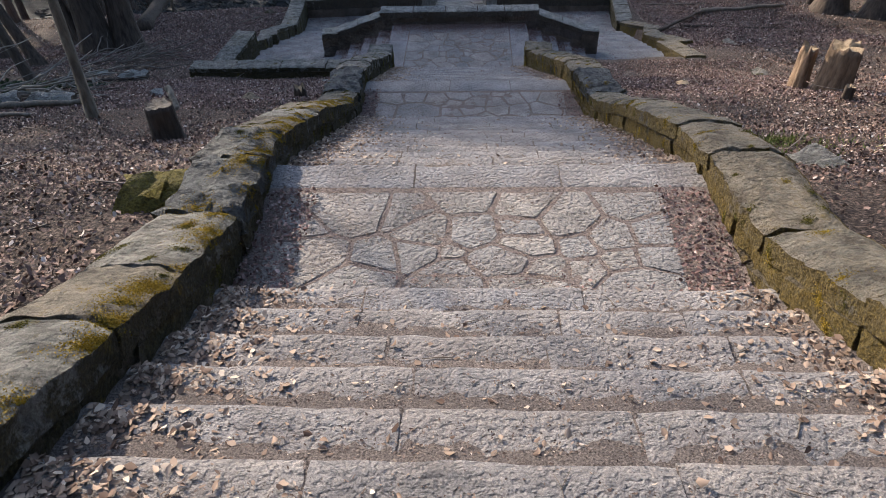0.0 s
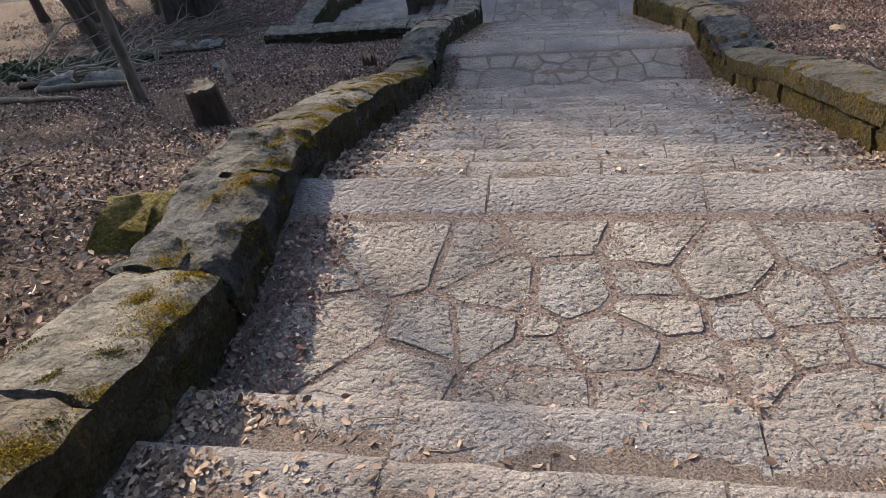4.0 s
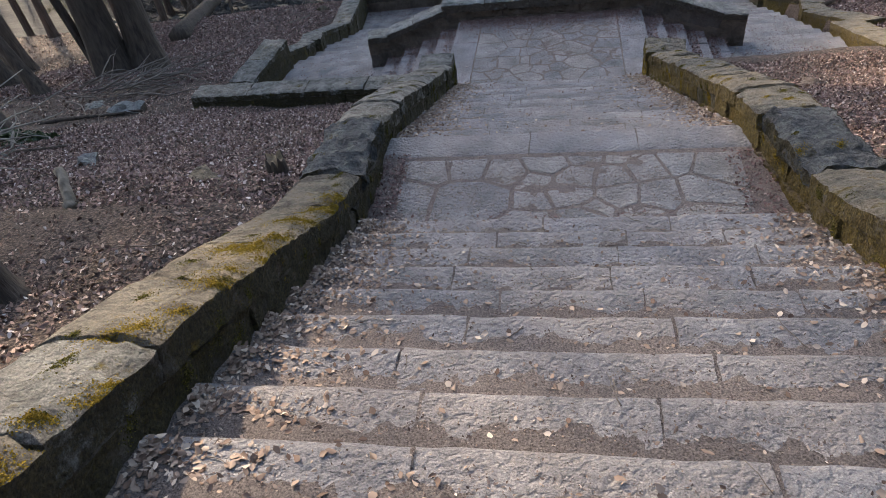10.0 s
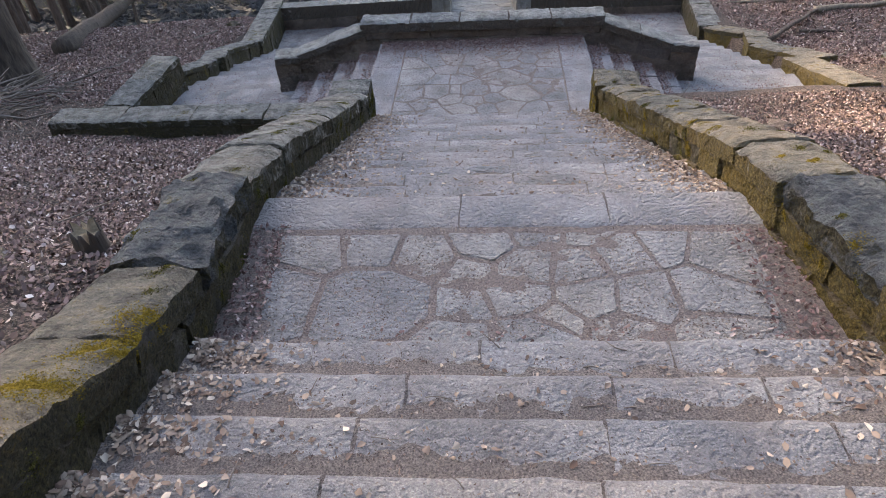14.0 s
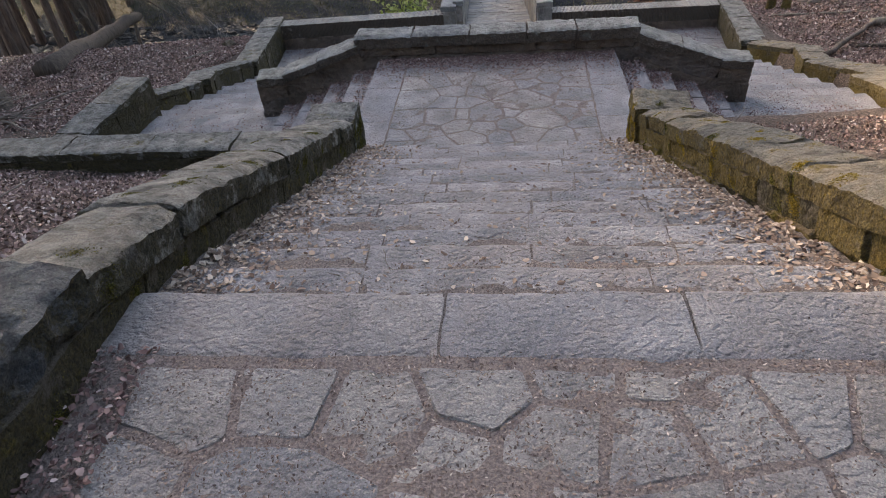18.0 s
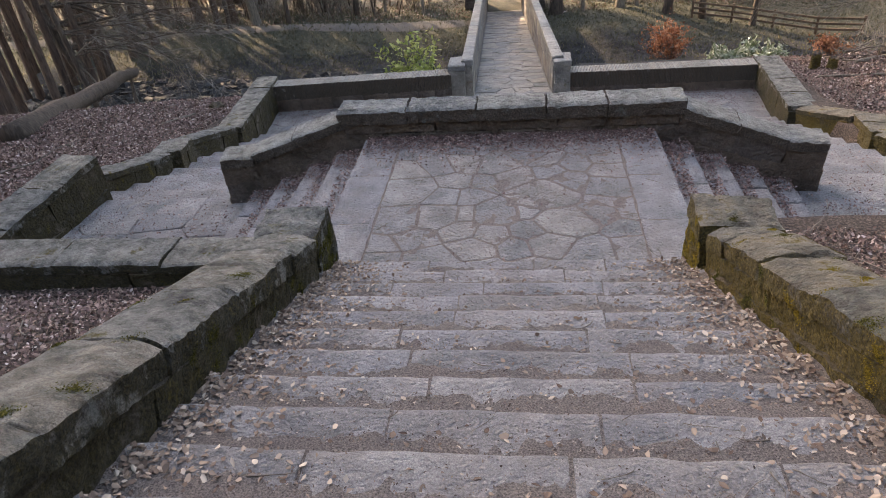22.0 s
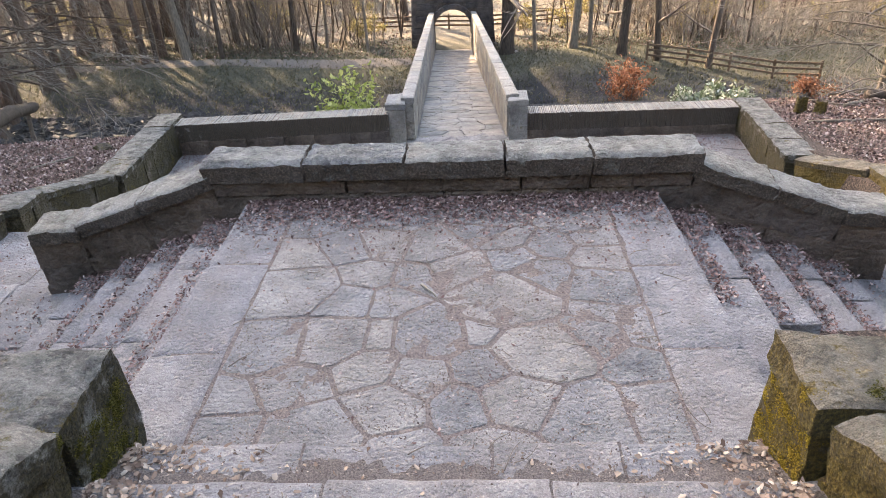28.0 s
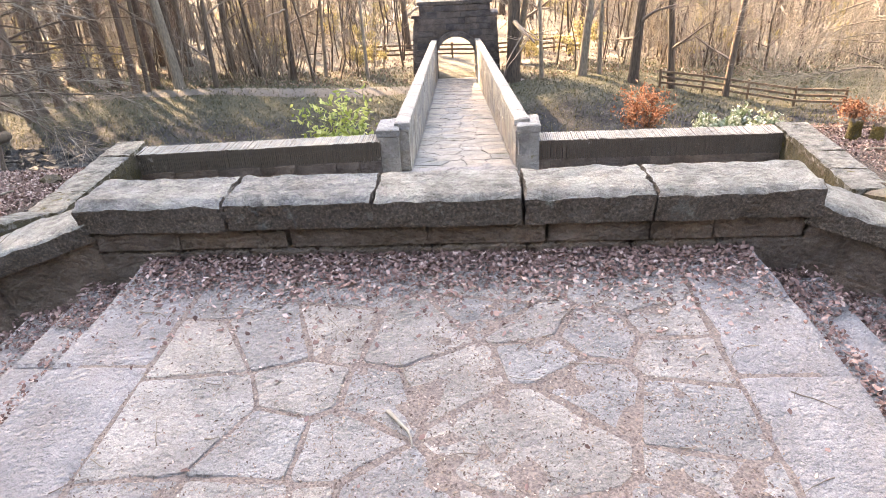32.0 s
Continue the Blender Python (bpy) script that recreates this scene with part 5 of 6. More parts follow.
for k, (x, y, r, lx) in enumerate(((12.9, 6.1, 0.36, 0.3), (14.1, 5.2, 0.34, -0.2), (16.5, 8.0, 0.3, 0.4))):
    tree("sturdy woodland tree rooted in leaf litter", on_ground(x, y), 13, r, (lx, 0.3), BARK, 7, 0.4, 3.6, 3, 50 + k, flare=2.0, group="bank trees")
# trees with long low bare boughs either side of the stream
def bough_tree(label, at, height, r, lean, reach, boughs, long, low, high, seed, bark=BARK, twig=TWIG):
    """A bare tree whose long arching boughs droop to one side, set with fine twigs along their length."""
    rng = random.Random(seed)
    ob = thing("tree", label, "tree", "bough trees", at=at)
    v, f, pts, rad = trunk_of(rng, height, r, lean, 1.5)
    piece("trunk", mesh_of("trunk", v, f, bark), ob)
    limbs, fine = [], []
    for k in range(boughs):
        h = low + (high - low) * (k + rng.random()) / boughs
        p = min(pts, key=lambda q: abs(q.z - h)).copy()
        a = reach + rng.gauss(0, 0.55)
        d = Vector((math.cos(a), math.sin(a), rng.uniform(0.0, 0.5))).normalized()
        ln, path = long * rng.uniform(0.6, 1.1), [p]
        for i in range(12):
            d = (d + Vector((rng.uniform(-1, 1), rng.uniform(-1, 1), rng.uniform(-1, 0.8))) * 0.13 + Vector((0, 0, -0.035))).normalized()
            path.append(path[-1] + d * ln / 12)
        limbs.append(tube(path, [max(0.006, r * 0.3 * (1 - i / 12.5)) for i in range(13)], 5, False))
        for i in range(2, 13):
            for _ in range(3):
                side = Vector((rng.uniform(-1, 1), rng.uniform(-1, 1), rng.uniform(-0.8, 0.7)))
                grow(rng, path[i], (d + side * 0.9).normalized(), rng.uniform(0.6, 1.5), 0.009, 1, fine, 0.55, 0.15, 0.6, 3)
    piece("bough", mesh_of("bough", *join(limbs), bark), ob)
    piece("spray", mesh_of("spray", *join(fine), twig), ob)
    return ob


bough_tree("dark leaning tree with long twiggy boughs over the stream", on_ground(-19.0, 19.9), 12, 0.3, (-4.5, 0.5), 0.1, 13, 8.0, 1.8, 6.5, 61)
bough_tree("bare tree with arching twiggy boughs on the bank", on_ground(-20.6, 26.8), 12, 0.28, (-3.0, 0.3), -0.2, 10, 7.0, 1.5, 6.5, 62)
bough_tree("slender bare tree with low boughs above the stream", on_ground(-14.5, 13.0), 10, 0.11, (-1.0, 0.4), 0.5, 9, 6.5, 2.6, 5.5, 65, BARK, PALE_LIT_TWIG)
bough_tree("bare tree with pale drooping boughs by the stream", on_ground(13.4, 14.6), 11, 0.16, (0.8, 0.2), 3.0, 13, 7.5, 1.4, 6.0, 63, BARK_PALE, PALE_LIT_TWIG)
bough_tree("bare tree with pale drooping boughs by the stream", on_ground(15.5, 20.0), 12, 0.16, (0.5, 0.2), 3.2, 12, 8.0, 1.4, 7.0, 64, BARK_PALE, PALE_LIT_TWIG)
# tall evergreens added up-sun of the stairs, so that their unseen crowns shade them
for k, (x, y, h, r) in enumerate(((-17.2, 11.7, 26, 0.3), (-19.5, 17.5, 27, 0.32), (-23.0, 21.0, 29, 0.32), (-17.5, 7.5, 16.5, 0.28), (-18.0, 4.2, 17, 0.28), (-19.5, 1.0, 18, 0.28), (-20.0, 22.1, 27, 0.3), (-20.5, 25.7, 28, 0.32), (-19.0, 19.6, 27, 0.3), (-22.5, 23.0, 29, 0.32), (-23.6, 26.4, 27, 0.3), (-25.5, 24.5, 28, 0.3), (-16.2, 9.7, 25, 0.3), (-20.0, 14.8, 25, 0.3))):
    pine = tree("tall pine, its dense dark crown added out of view for shade", on_ground(x, y), h, r * 0.55, (0.3, 0.2), BARK_WARM, 18, 0.5, 3.6, 2, 70 + k, 0.0, crown_leaves=(DARKLEAF, 3600, (0.14, 0.34)), group="pines", flare=1.35)

# more of them added close together up-sun, to shade the lower flight and the terrace
prng = random.Random(91)
for k in range(16):
    x, y = -17.5 - 8 * prng.random(), 13.2 + 15 * (k + prng.random()) / 16
    copy_thing(pine, pose(*on_ground(x, y), 0, 0, prng.uniform(0, 360)) @ Matrix.Scale(prng.uniform(0.98, 1.15), 4))
# pines added on the far bank, their unseen crowns shading stream and bank
for k in range(16):
    x, y = -44 + 34 * (k + prng.random()) / 16, 33 + 16 * prng.random()
    copy_thing(pine, pose(*on_ground(x, y), 0, 0, prng.uniform(0, 360)) @ Matrix.Scale(prng.uniform(0.95, 1.2), 4))
# taller pines added up-sun to shade the ground east of the court
for k in range(8):
    x, y = -24 + 9 * prng.random(), 28.5 + 9 * (k + prng.random()) / 8
    copy_thing(pine, pose(*on_ground(x, y), 0, 0, prng.uniform(0, 360)) @ Matrix.Scale(prng.uniform(1.1, 1.25), 4))
# unseen dark evergreens added on the hill and the east bank to block sky light
out, q = [], []
for k in range(74):
    x, y = (prng.uniform(-34, 34), prng.uniform(-40, -23)) if k < 50 else (prng.uniform(17, 34), prng.uniform(-22, 12))
    b, h = Vector(on_ground(x, y)), prng.uniform(13, 19)
    out.append(tube([b, b + Vector((0, 0, h * 0.5)), b + Vector((0.2, 0.1, h))], [0.3, 0.2, 0.04], 6))
    for _ in range(1500):
        u, a = prng.random() ** 0.8, prng.uniform(0, 6.283)
        r = (0.3 + 3.4 * (1 - u) ** 0.7) * prng.random() ** 0.5
        q.append((b.x + r * math.cos(a), b.y + r * math.sin(a), b.z + h * (0.12 + 0.88 * u)))
q = np.array(q)
tagged(new("hill_wood_trunks", mesh_of("hill_wood_trunks", *join(out), BARK_WARM)), "dark trunks of unseen evergreens added to block sky light", "woods", kind="stuff")
scatter("hill_wood_crowns", "dark dense crowns of unseen evergreens added to block sky light", "woods", q[:, 0], q[:, 1], q[:, 2], (0.4, 0.9), DARKLEAF, 92, 0.9, 0.2, 0.7)


def stump(label, at, r, h, seed, wood=BARK, jag=0.05, flare=1.35, cut=CUT):
    """A sawn or broken stump: fluted sides, flared foot, a rough cut face with a rim."""
    ob = thing("tree_stump", label, "stump", at=at)
    rng = random.Random(seed)
    n, rows = 22, [(-0.15, flare * 1.15), (0.0, flare), (0.12 * h, 1.12), (0.5 * h, 1.0), (0.85 * h, 0.96), (h, 0.93), (h * 0.985, 0.84)]
    v = []
    for k, (z, q) in enumerate(rows):
        for i in range(n):
            a = 2 * math.pi * i / n
            f = q * (1 + 0.12 * math.sin(3 * a + seed) + 0.07 * math.sin(7 * a + seed * 2) + 0.04 * wob(i, k, seed, 1.3))
            v.append(Vector((math.cos(a) * r * f, math.sin(a) * r * f, z + (jag * wob(i * 0.7, 3, seed, 1.0) if k > 3 else 0))))
    f = [(k * n + i, k * n + (i + 1) % n, (k + 1) * n + (i + 1) % n, (k + 1) * n + i) for k in range(len(rows) - 1) for i in range(n)]
    piece("bark", mesh_of("bark", v, f, wood), ob)
    rim = [p.copy() for p in v[-n:]]
    top = rim + [Vector((p.x * 0.5, p.y * 0.5, p.z - 0.012)) for p in rim] + [Vector((0, 0, h - 0.02))]
    f = [(i, (i + 1) % n, n + (i + 1) % n, n + i) for i in range(n)] + [(n + i, n + (i + 1) % n, 2 * n) for i in range(n)]
    piece("cut_face", mesh_of("cut_face", top, f, cut), ob, None, "weathered sawn face")
    return ob


stump("dark weathered sawn tree stump on leaf litter", on_ground(-3.45, -10.5), 0.17, 0.52, 2.0, BARK, cut=BARK_PALE)
stump("pale gnarled double tree stump with hollow side", on_ground(6.02, -7.75), 0.25, 0.8, 5.0, STUMP_WOOD, 0.12, 1.3)
stump("pale gnarled broken stump beside a larger one", on_ground(5.6, -7.5), 0.13, 0.74, 7.0, STUMP_WOOD, 0.2, 1.3)
stump("short dark broken stump in leaves", on_ground(5.75, -8.65), 0.07, 0.26, 4.0, BARK)
stump("small mossy stump behind the court wall", on_ground(6.95, 8.35), 0.11, 0.42, 9.0, COURSE_GOLD, 0.1, 1.5, BARK)
stump("small mossy stump behind the court wall", on_ground(7.3, 8.2), 0.11, 0.33, 6.0, COURSE_GOLD, 0.1, 1.5, BARK)
stump("rotten black stump beside the stair wall", on_ground(-2.3, -8.35), 0.09, 0.22, 3.0, BARK, 0.12, 1.5)


def log(label, a, b, r0, r1, seed, bark=BARK_PALE, name="fallen_log"):
    rng = random.Random(seed)
    a, b = Vector(a), Vector(b)
    pts = [a.lerp(b, i / 9) + Vector((rng.uniform(-1, 1), rng.uniform(-1, 1), rng.uniform(-0.5, 1))) * r0 * 0.35 for i in range(10)]
    v, f = tube(pts, [r0 + (r1 - r0) * i / 9 for i in range(10)], 10)
    v = [p + Vector((wob(p.x, p.y, p.z, 4), wob(p.y, p.z, p.x, 4), wob(p.z, p.x, p.y, 4))) * r0 * 0.2 for p in v]
    return tagged(piece(name, mesh_of(name, v, f, bark)), label, "log")


log("pale fallen tree trunk leaning over the bank", (-11.2, 5.2, on_ground(-11.2, 5.2)[2] + 0.15), (-15.1, 16.6, -4.3), 0.3, 0.2, 4, BARK)
log("dead grey branch propping the fallen trunk", (-14.6, 15.2, on_ground(-14.6, 15.2)[2]), (-15.0, 16.2, -4.0), 0.09, 0.06, 7, BARK, "dead_branch")
log("long dead log among cut branches", (9.0, 9.6, on_ground(9.0, 9.6)[2] + 0.1), (14.5, 10.6, on_ground(14.5, 10.6)[2] + 0.2), 0.14, 0.1, 5, BARK)
log("short dead branch stub in leaves", (*on_ground(-3.95, -9.05)[:2], on_ground(-3.95, -9.05)[2] + 0.05), (-4.15, -8.75, on_ground(-4.1, -8.8)[2] + 0.35), 0.05, 0.045, 6, BARK_PALE, "dead_branch")
for k, (xa, ya, xb, yb, r) in enumerate(((6.2, 3.0, 8.6, 6.2, 0.06), (8.4, 6.0, 11.5, 6.6, 0.09), (7.4, 4.3, 10.2, 3.6, 0.04), (6.6, 7.2, 9.0, 7.4, 0.035), (-7.9, -7.2, -6.0, -6.6, 0.035), (-8.6, -5.2, -6.9, -5.7, 0.03), (-9.2, -3.6, -7.4, -3.1, 0.04),
                                         (-6.9, -8.9, -5.4, -8.6, 0.06), (-7.6, -8.5, -6.1, -8.2, 0.05), (-7.2, -9.3, -5.9, -9.4, 0.045), (-8.1, -7.8, -6.3, -7.5, 0.04), (8.0, 8.6, 9.6, 9.9, 0.05), (7.8, 9.8, 8.8, 8.7, 0.04), (-7.9, 5.6, -7.4, 6.3, 0.03))):
    log("bare fallen branch lying across leaves", (xa, ya, on_ground(xa, ya)[2] + r + 0.04), (xb, yb, on_ground(xb, yb)[2] + r + 0.06), r, r * 0.6, 80 + k, BARK_PALE if k % 2 else BARK, "fallen_branch")


def rock(label, at, size, seed, material=PARAPET, turn=0):
    me = block(size[0], size[1], size[2], seed, material, 0.02, 5, 5, min(size) * 0.25, "rock", min(size) * 0.3)
    return tagged(piece("rock", me, None, pose(at[0], at[1], at[2] + size[2] * 0.75, 4 * wob(seed, 1, 0), 5 * wob(seed, 2, 0), turn)), label, "rock")


for k, (x, y, sx, sy, sz, mat) in enumerate(((-7.75, -3.0, 0.6, 0.35, 0.28, PARAPET_CAP), (-8.9, -2.4, 0.42, 0.25, 0.18, PARAPET_CAP), (-8.0, -1.95, 0.5, 0.3, 0.15, PARAPET), (-5.0, -7.5, 0.3, 0.2, 0.2, PARAPET_CAP), (-3.05, -8.35, 0.34, 0.2, 0.14, CAP_MOSSY), (-6.3, -8.3, 0.7, 0.35, 0.22, PARAPET_CAP),
                                             (-6.9, -8.6, 0.55, 0.3, 0.2, PARAPET_CAP), (-2.9, -4.2, 0.2, 0.15, 0.1, PARAPET_CAP), (3.45, -12.5, 0.55, 0.4, 0.12, CAP), (3.9, -3.6, 0.3, 0.22, 0.14, PARAPET), (-1.93, -13.72, 0.55, 0.42, 0.36, MOSSY_ROCK), (-7.2, 7.0, 0.35, 0.25, 0.2, COURSE), (6.9, -3.2, 0.4, 0.3, 0.16, CAP),
                                             (7.6, 0.6, 0.5, 0.3, 0.14, CAP), (-9.6, -8.1, 0.6, 0.3, 0.2, PARAPET_CAP), (-2.5, -10.1, 0.16, 0.12, 0.08, PARAPET), (8.0, -6.6, 0.35, 0.25, 0.2, CUT), (4.3, -6.0, 0.3, 0.22, 0.14, CUT))):
    rock("weathered loose stone half sunk in leaf litter" if mat is not CUT else "pale chunk of broken wood on leaves", on_ground(x, y, 0.04), (sx, sy, sz), 3.1 * k + 1, mat, 37 * k)


# ---- far bank and woods ----
def bush(name, label, at, r, h, material, n, size, seed, category="bush"):
    """A shrub: forked stems from the foot and many separate leaves round their ends."""
    rng = random.Random(seed)
    ob = thing(name, label, category, at=at)
    out = []
    for k in range(9 if category == "bush" else 4):
        a = rng.uniform(0, 6.28)
        grow(rng, Vector((0.1 * math.cos(a), 0.1 * math.sin(a), -0.05)), Vector((math.cos(a) * 0.55 * r / h, math.sin(a) * 0.55 * r / h, 1)).normalized(), h * 0.55, 0.022, 2, out, 0.5, 0.0, 0.62)
    v, f = join(out)
    piece("stem", mesh_of("stem", v, f, TWIG), ob)
    high = [p for p in v if p.z > h * (0.25 if h < 2.5 else 0.42)]
    q = np.array([tuple(high[rng.randrange(len(high))]) for _ in range(n)]) + np.random.default_rng(seed).normal(0, 0.07, (n, 3))
    q[:, 2] = np.abs(q[:, 2])
    lf = scatter("leaves", "", "", q[:, 0], q[:, 1], q[:, 2], size, material, seed, 0.8, 0.25, 0.42, ob)
    for key in ("kind",):
        if key in lf:
            del lf[key]
    return ob


bush("shrub", "bright lime-green shrub behind the court wall", on_ground(-3.1, 12.0), 0.9, 2.7, LIME, 750, (0.10, 0.2), 3)
bush("shrub", "russet-leaved shrub above the stream bed", on_ground(5.2, 16.8), 1.1, 2.0, RUSSET, 1500, (0.06, 0.14), 4)
bush("shrub", "glossy silver-green laurel shrub by the stream", on_ground(6.9, 15.2), 1.1, 1.1, SILVER, 900, (0.10, 0.2), 5)
bush("shrub", "glossy silver-green laurel shrub by the stream", on_ground(8.2, 15.6), 1.0, 1.0, SILVER, 700, (0.10, 0.2), 6)
# ivy carpet and brushwood under the western trees
ia, ir = nr.uniform(0, 6.283, 9000), np.sqrt(nr.random(9000))
ix, iy = -9.6 + 2.6 * ir * np.cos(ia) + 0.4 * np.sin(3 * ia), -6.3 + 1.7 * ir * np.sin(ia) + 0.3 * np.cos(5 * ia)
scatter("ivy", "dark green ivy leaves carpeting the bank", "ivy", ix, iy, ground_at(ix, iy) + nr.uniform(0, 0.28, 9000) * (1 - ir ** 2), (0.04, 0.1), DARKLEAF, 71, 0.7, 0.25, 0.6)
brng = random.Random(72)
for cx, cy, sx, sy, n in ((-7.6, -7.6, 1.3, 0.7, 46), (-9.0, -1.2, 1.3, 1.0, 60), (9.2, 9.4, 1.6, 0.7, 40)):
    sticks = []
    for _ in range(n):
        x, y, a = brng.gauss(cx, sx * 0.6), brng.gauss(cy, sy * 0.6), brng.gauss(0.5, 0.7)
        p = Vector(on_ground(x, y)) + Vector((0, 0, brng.uniform(0.05, 0.3)))
        ln, r, pts = brng.uniform(0.7, 2.0), brng.uniform(0.008, 0.026), [p]
        for q in range(5):
            a += brng.gauss(0, 0.22)
            nx, ny = pts[-1].x + math.cos(a) * ln / 5, pts[-1].y + math.sin(a) * ln / 5
            pts.append(Vector((nx, ny, max(on_ground(nx, ny)[2] + 0.06, pts[-1].z + brng.gauss(0, 0.05)))))
        sticks.append(tube(pts, [r * (1 - 0.14 * q) for q in range(6)], 5))
    tagged(new("brushwood", mesh_of("brushwood", *join(sticks), PALE_LIT_TWIG if n == 46 else TWIG)), "tangled heap of dead bare branches on leaves", "brushwood", kind="stuff")
bush("shrub", "rusty bramble heap beside cut stumps", on_ground(8.2, 10.2), 0.8, 0.7, RUSSET, 900, (0.04, 0.09), 9)

# ledges of dark mud and shale in the stream bed
rng = random.Random(17)
MUD = plain("dark_wet_mud", (0.04, 0.038, 0.036), 0.7, 0.55, 9, 0.06)
for k in range(230):
    x, y = (rng.uniform(-24, -2.6), rng.uniform(16.8, 22.3)) if k < 205 else (rng.uniform(1.5, 6), rng.uniform(19, 23))
    me = block(rng.uniform(0.9, 2.6), rng.uniform(0.3, 0.7), 0.3, k * 2.2, MUD, 0.06, 8, 4, 0.06, "mud_ledge", 0.2)
    gz = on_ground(x, y)[2]
    tagged(piece("mud_ledge", me, None, pose(x, y, gz + 0.14, rng.uniform(-6, 6), rng.uniform(-5, 5), rng.uniform(-25, 15))), "dark layered mud ledge in the stream bed", "mud", "mud ledges")

# woods beyond the bridge: a few grown trees, copied
kinds = []
for k in range(7):
    r = (0.16, 0.22, 0.12, 0.26, 0.18, 0.1, 0.28)[k]
    kinds.append(tree("bare slender woodland tree of far bank and added ring", (0, 0, -60), 11, r, (rng.uniform(-1.2, 1.2), 0.3), (BARK, BARK_PALE, BARK, BARK_WARM)[k % 4], 6, 0.2, 2.6, 2, 100 + k, 0.05, group="far woods", flare=1.3, twig=TWIG))
spots = [(-13, 29.6), (-15, 29.9), (-16.4, 29.3), (-18.7, 30.7), (-9.4, 31.1), (-5.4, 30.5), (1.95, 29.8), (3.35, 29.4), (5.2, 29.2), (6.1, 29.4), (7.5, 28.2), (9.1, 27.6), (11.2, 26.4)]
while len(spots) < 160:
    x, y = rng.uniform(-46, 44), 31 + 40 * rng.random() ** 1.5
    if abs(x + 0.86 + 0.03 * (y - 31)) > 1.6 + 0.02 * (y - 31) and all(math.hypot(x - a, y - b) > 1.3 for a, b in spots):
        spots.append((x, y))
# trees added all round, mostly out of view, to cut low sky light
ring = []
while len(ring) < 36:
    x, y = rng.uniform(-44, 44), rng.uniform(-46, 26)
    clear = (x < -17 or x > 12 or y < -24) and not (-30 < x < -9 and 2 < y < 26)
    if clear and all(math.hypot(x - a, y - b) > 2.2 for a, b in ring):
        ring.append((x, y))
for k, (x, y) in enumerate(spots + ring):
    s = rng.uniform(0.8, 1.25)
    ob = kinds[k % 7] if k < 7 else copy_thing(kinds[rng.randrange(7)], Matrix())
    ob.matrix_basis = pose(*on_ground(x, y, 0.1), rng.uniform(-4, 4), rng.uniform(-5, 5), rng.uniform(0, 360)) @ Matrix.Scale(s, 4)

# bare thickets filling the wood's floor
thickets = []
for k in range(3):
    brg = random.Random(200 + k)
    out = []
    for q in range(9):
        a = brg.uniform(0, 6.28)
        grow(brg, Vector((0.9 * math.cos(a) * brg.random(), 0.9 * math.sin(a) * brg.random(), -0.05)), Vector((math.cos(a) * 0.3, math.sin(a) * 0.3, 1)).normalized(), 2.0, 0.02, 2, out, 0.4, 0.0, 0.66, 3)
    v, f = join(out)
    tk = thing("thicket", "bare twiggy thicket under woodland trees", "thicket", "thickets", at=(0, 0, -60))
    piece("stem", mesh_of("stem", v, f, (TWIG, BARK_PALE, PALE_LIT_TWIG)[k]), tk)
    thickets.append(tk)
for k in range(298):
    x, y = rng.uniform(-44, 42), 30.5 + 26 * rng.random() ** 1.5
    if abs(x + 0.9) < 4.5 and y < 44:
        x += 9 * (1 if x > -0.9 else -1)
    ob = thickets[k] if k < 3 else copy_thing(thickets[rng.randrange(3)], Matrix())
    ob.matrix_basis = pose(*on_ground(x, y), 0, 0, rng.uniform(0, 360)) @ Matrix.Scale(rng.uniform(0.9, 1.7), 4)

# slender saplings and poles standing close among the trees
poles = []
for k in range(620):
    x, y = rng.uniform(-44, 42), 30.5 + 30 * rng.random() ** 1.4
    if abs(x + 0.9 + 0.03 * (y - 31)) < 2.3:
        continue
    b, hgt, lean = Vector(on_ground(x, y)), rng.uniform(4, 8), Vector((rng.gauss(0, 0.1), rng.gauss(0, 0.06), 1))
    pts = [b + lean * hgt * i / 5 + Vector((rng.gauss(0, 0.06), rng.gauss(0, 0.06), 0)) for i in range(6)]
    r = rng.uniform(0.02, 0.075)
    poles.append(tube(pts, [r * (1 - 0.13 * i) for i in range(6)], 5, False))
    for _ in range(7):
        p = pts[rng.randint(1, 5)]
        d = Vector((rng.uniform(-1, 1), rng.uniform(-1, 1), rng.uniform(0.1, 0.9))).normalized()
        poles.append(tube([p, p + d * 0.7 + Vector((0, 0, rng.uniform(-0.1, 0.15))), p + d * rng.uniform(1.1, 1.9)], [r * 0.35, r * 0.25, 0.004], 3, False))
tagged(new("saplings", mesh_of("saplings", *join(poles), BARK)), "thin brown saplings crowded between the far trees", "saplings", kind="stuff")

# scrub and golden undergrowth between the trunks
scrub = []
for k in range(3):
    scrub.append(bush("undergrowth", "golden sunlit scrub between bare trees", (0, 0, -60), 1.3, 2.2, GOLD, 900, (0.07, 0.17), 40 + k, "scrub"))
    tagged(scrub[-1], group="scrub")
for k in range(170):
    x, y = rng.uniform(-42, 40), rng.uniform(32, 62)
    if abs(x + 0.9) < 2.2 and y < 40:
        x += 6
    m = pose(*on_ground(x, y), 0, 0, rng.uniform(0, 360)) @ Matrix.Scale(rng.uniform(0.45, 1.1), 4)
    ob = scrub[k] if k < 3 else copy_thing(scrub[rng.randrange(3)], Matrix())
    ob.matrix_basis = m
# grass on the far bank
n = 60000
x, y = nr.uniform(-30, 26, n), nr.uniform(21.8, 33, n)
keep = np.abs(x + 0.75) > 1.6
x, y = x[keep], y[keep]
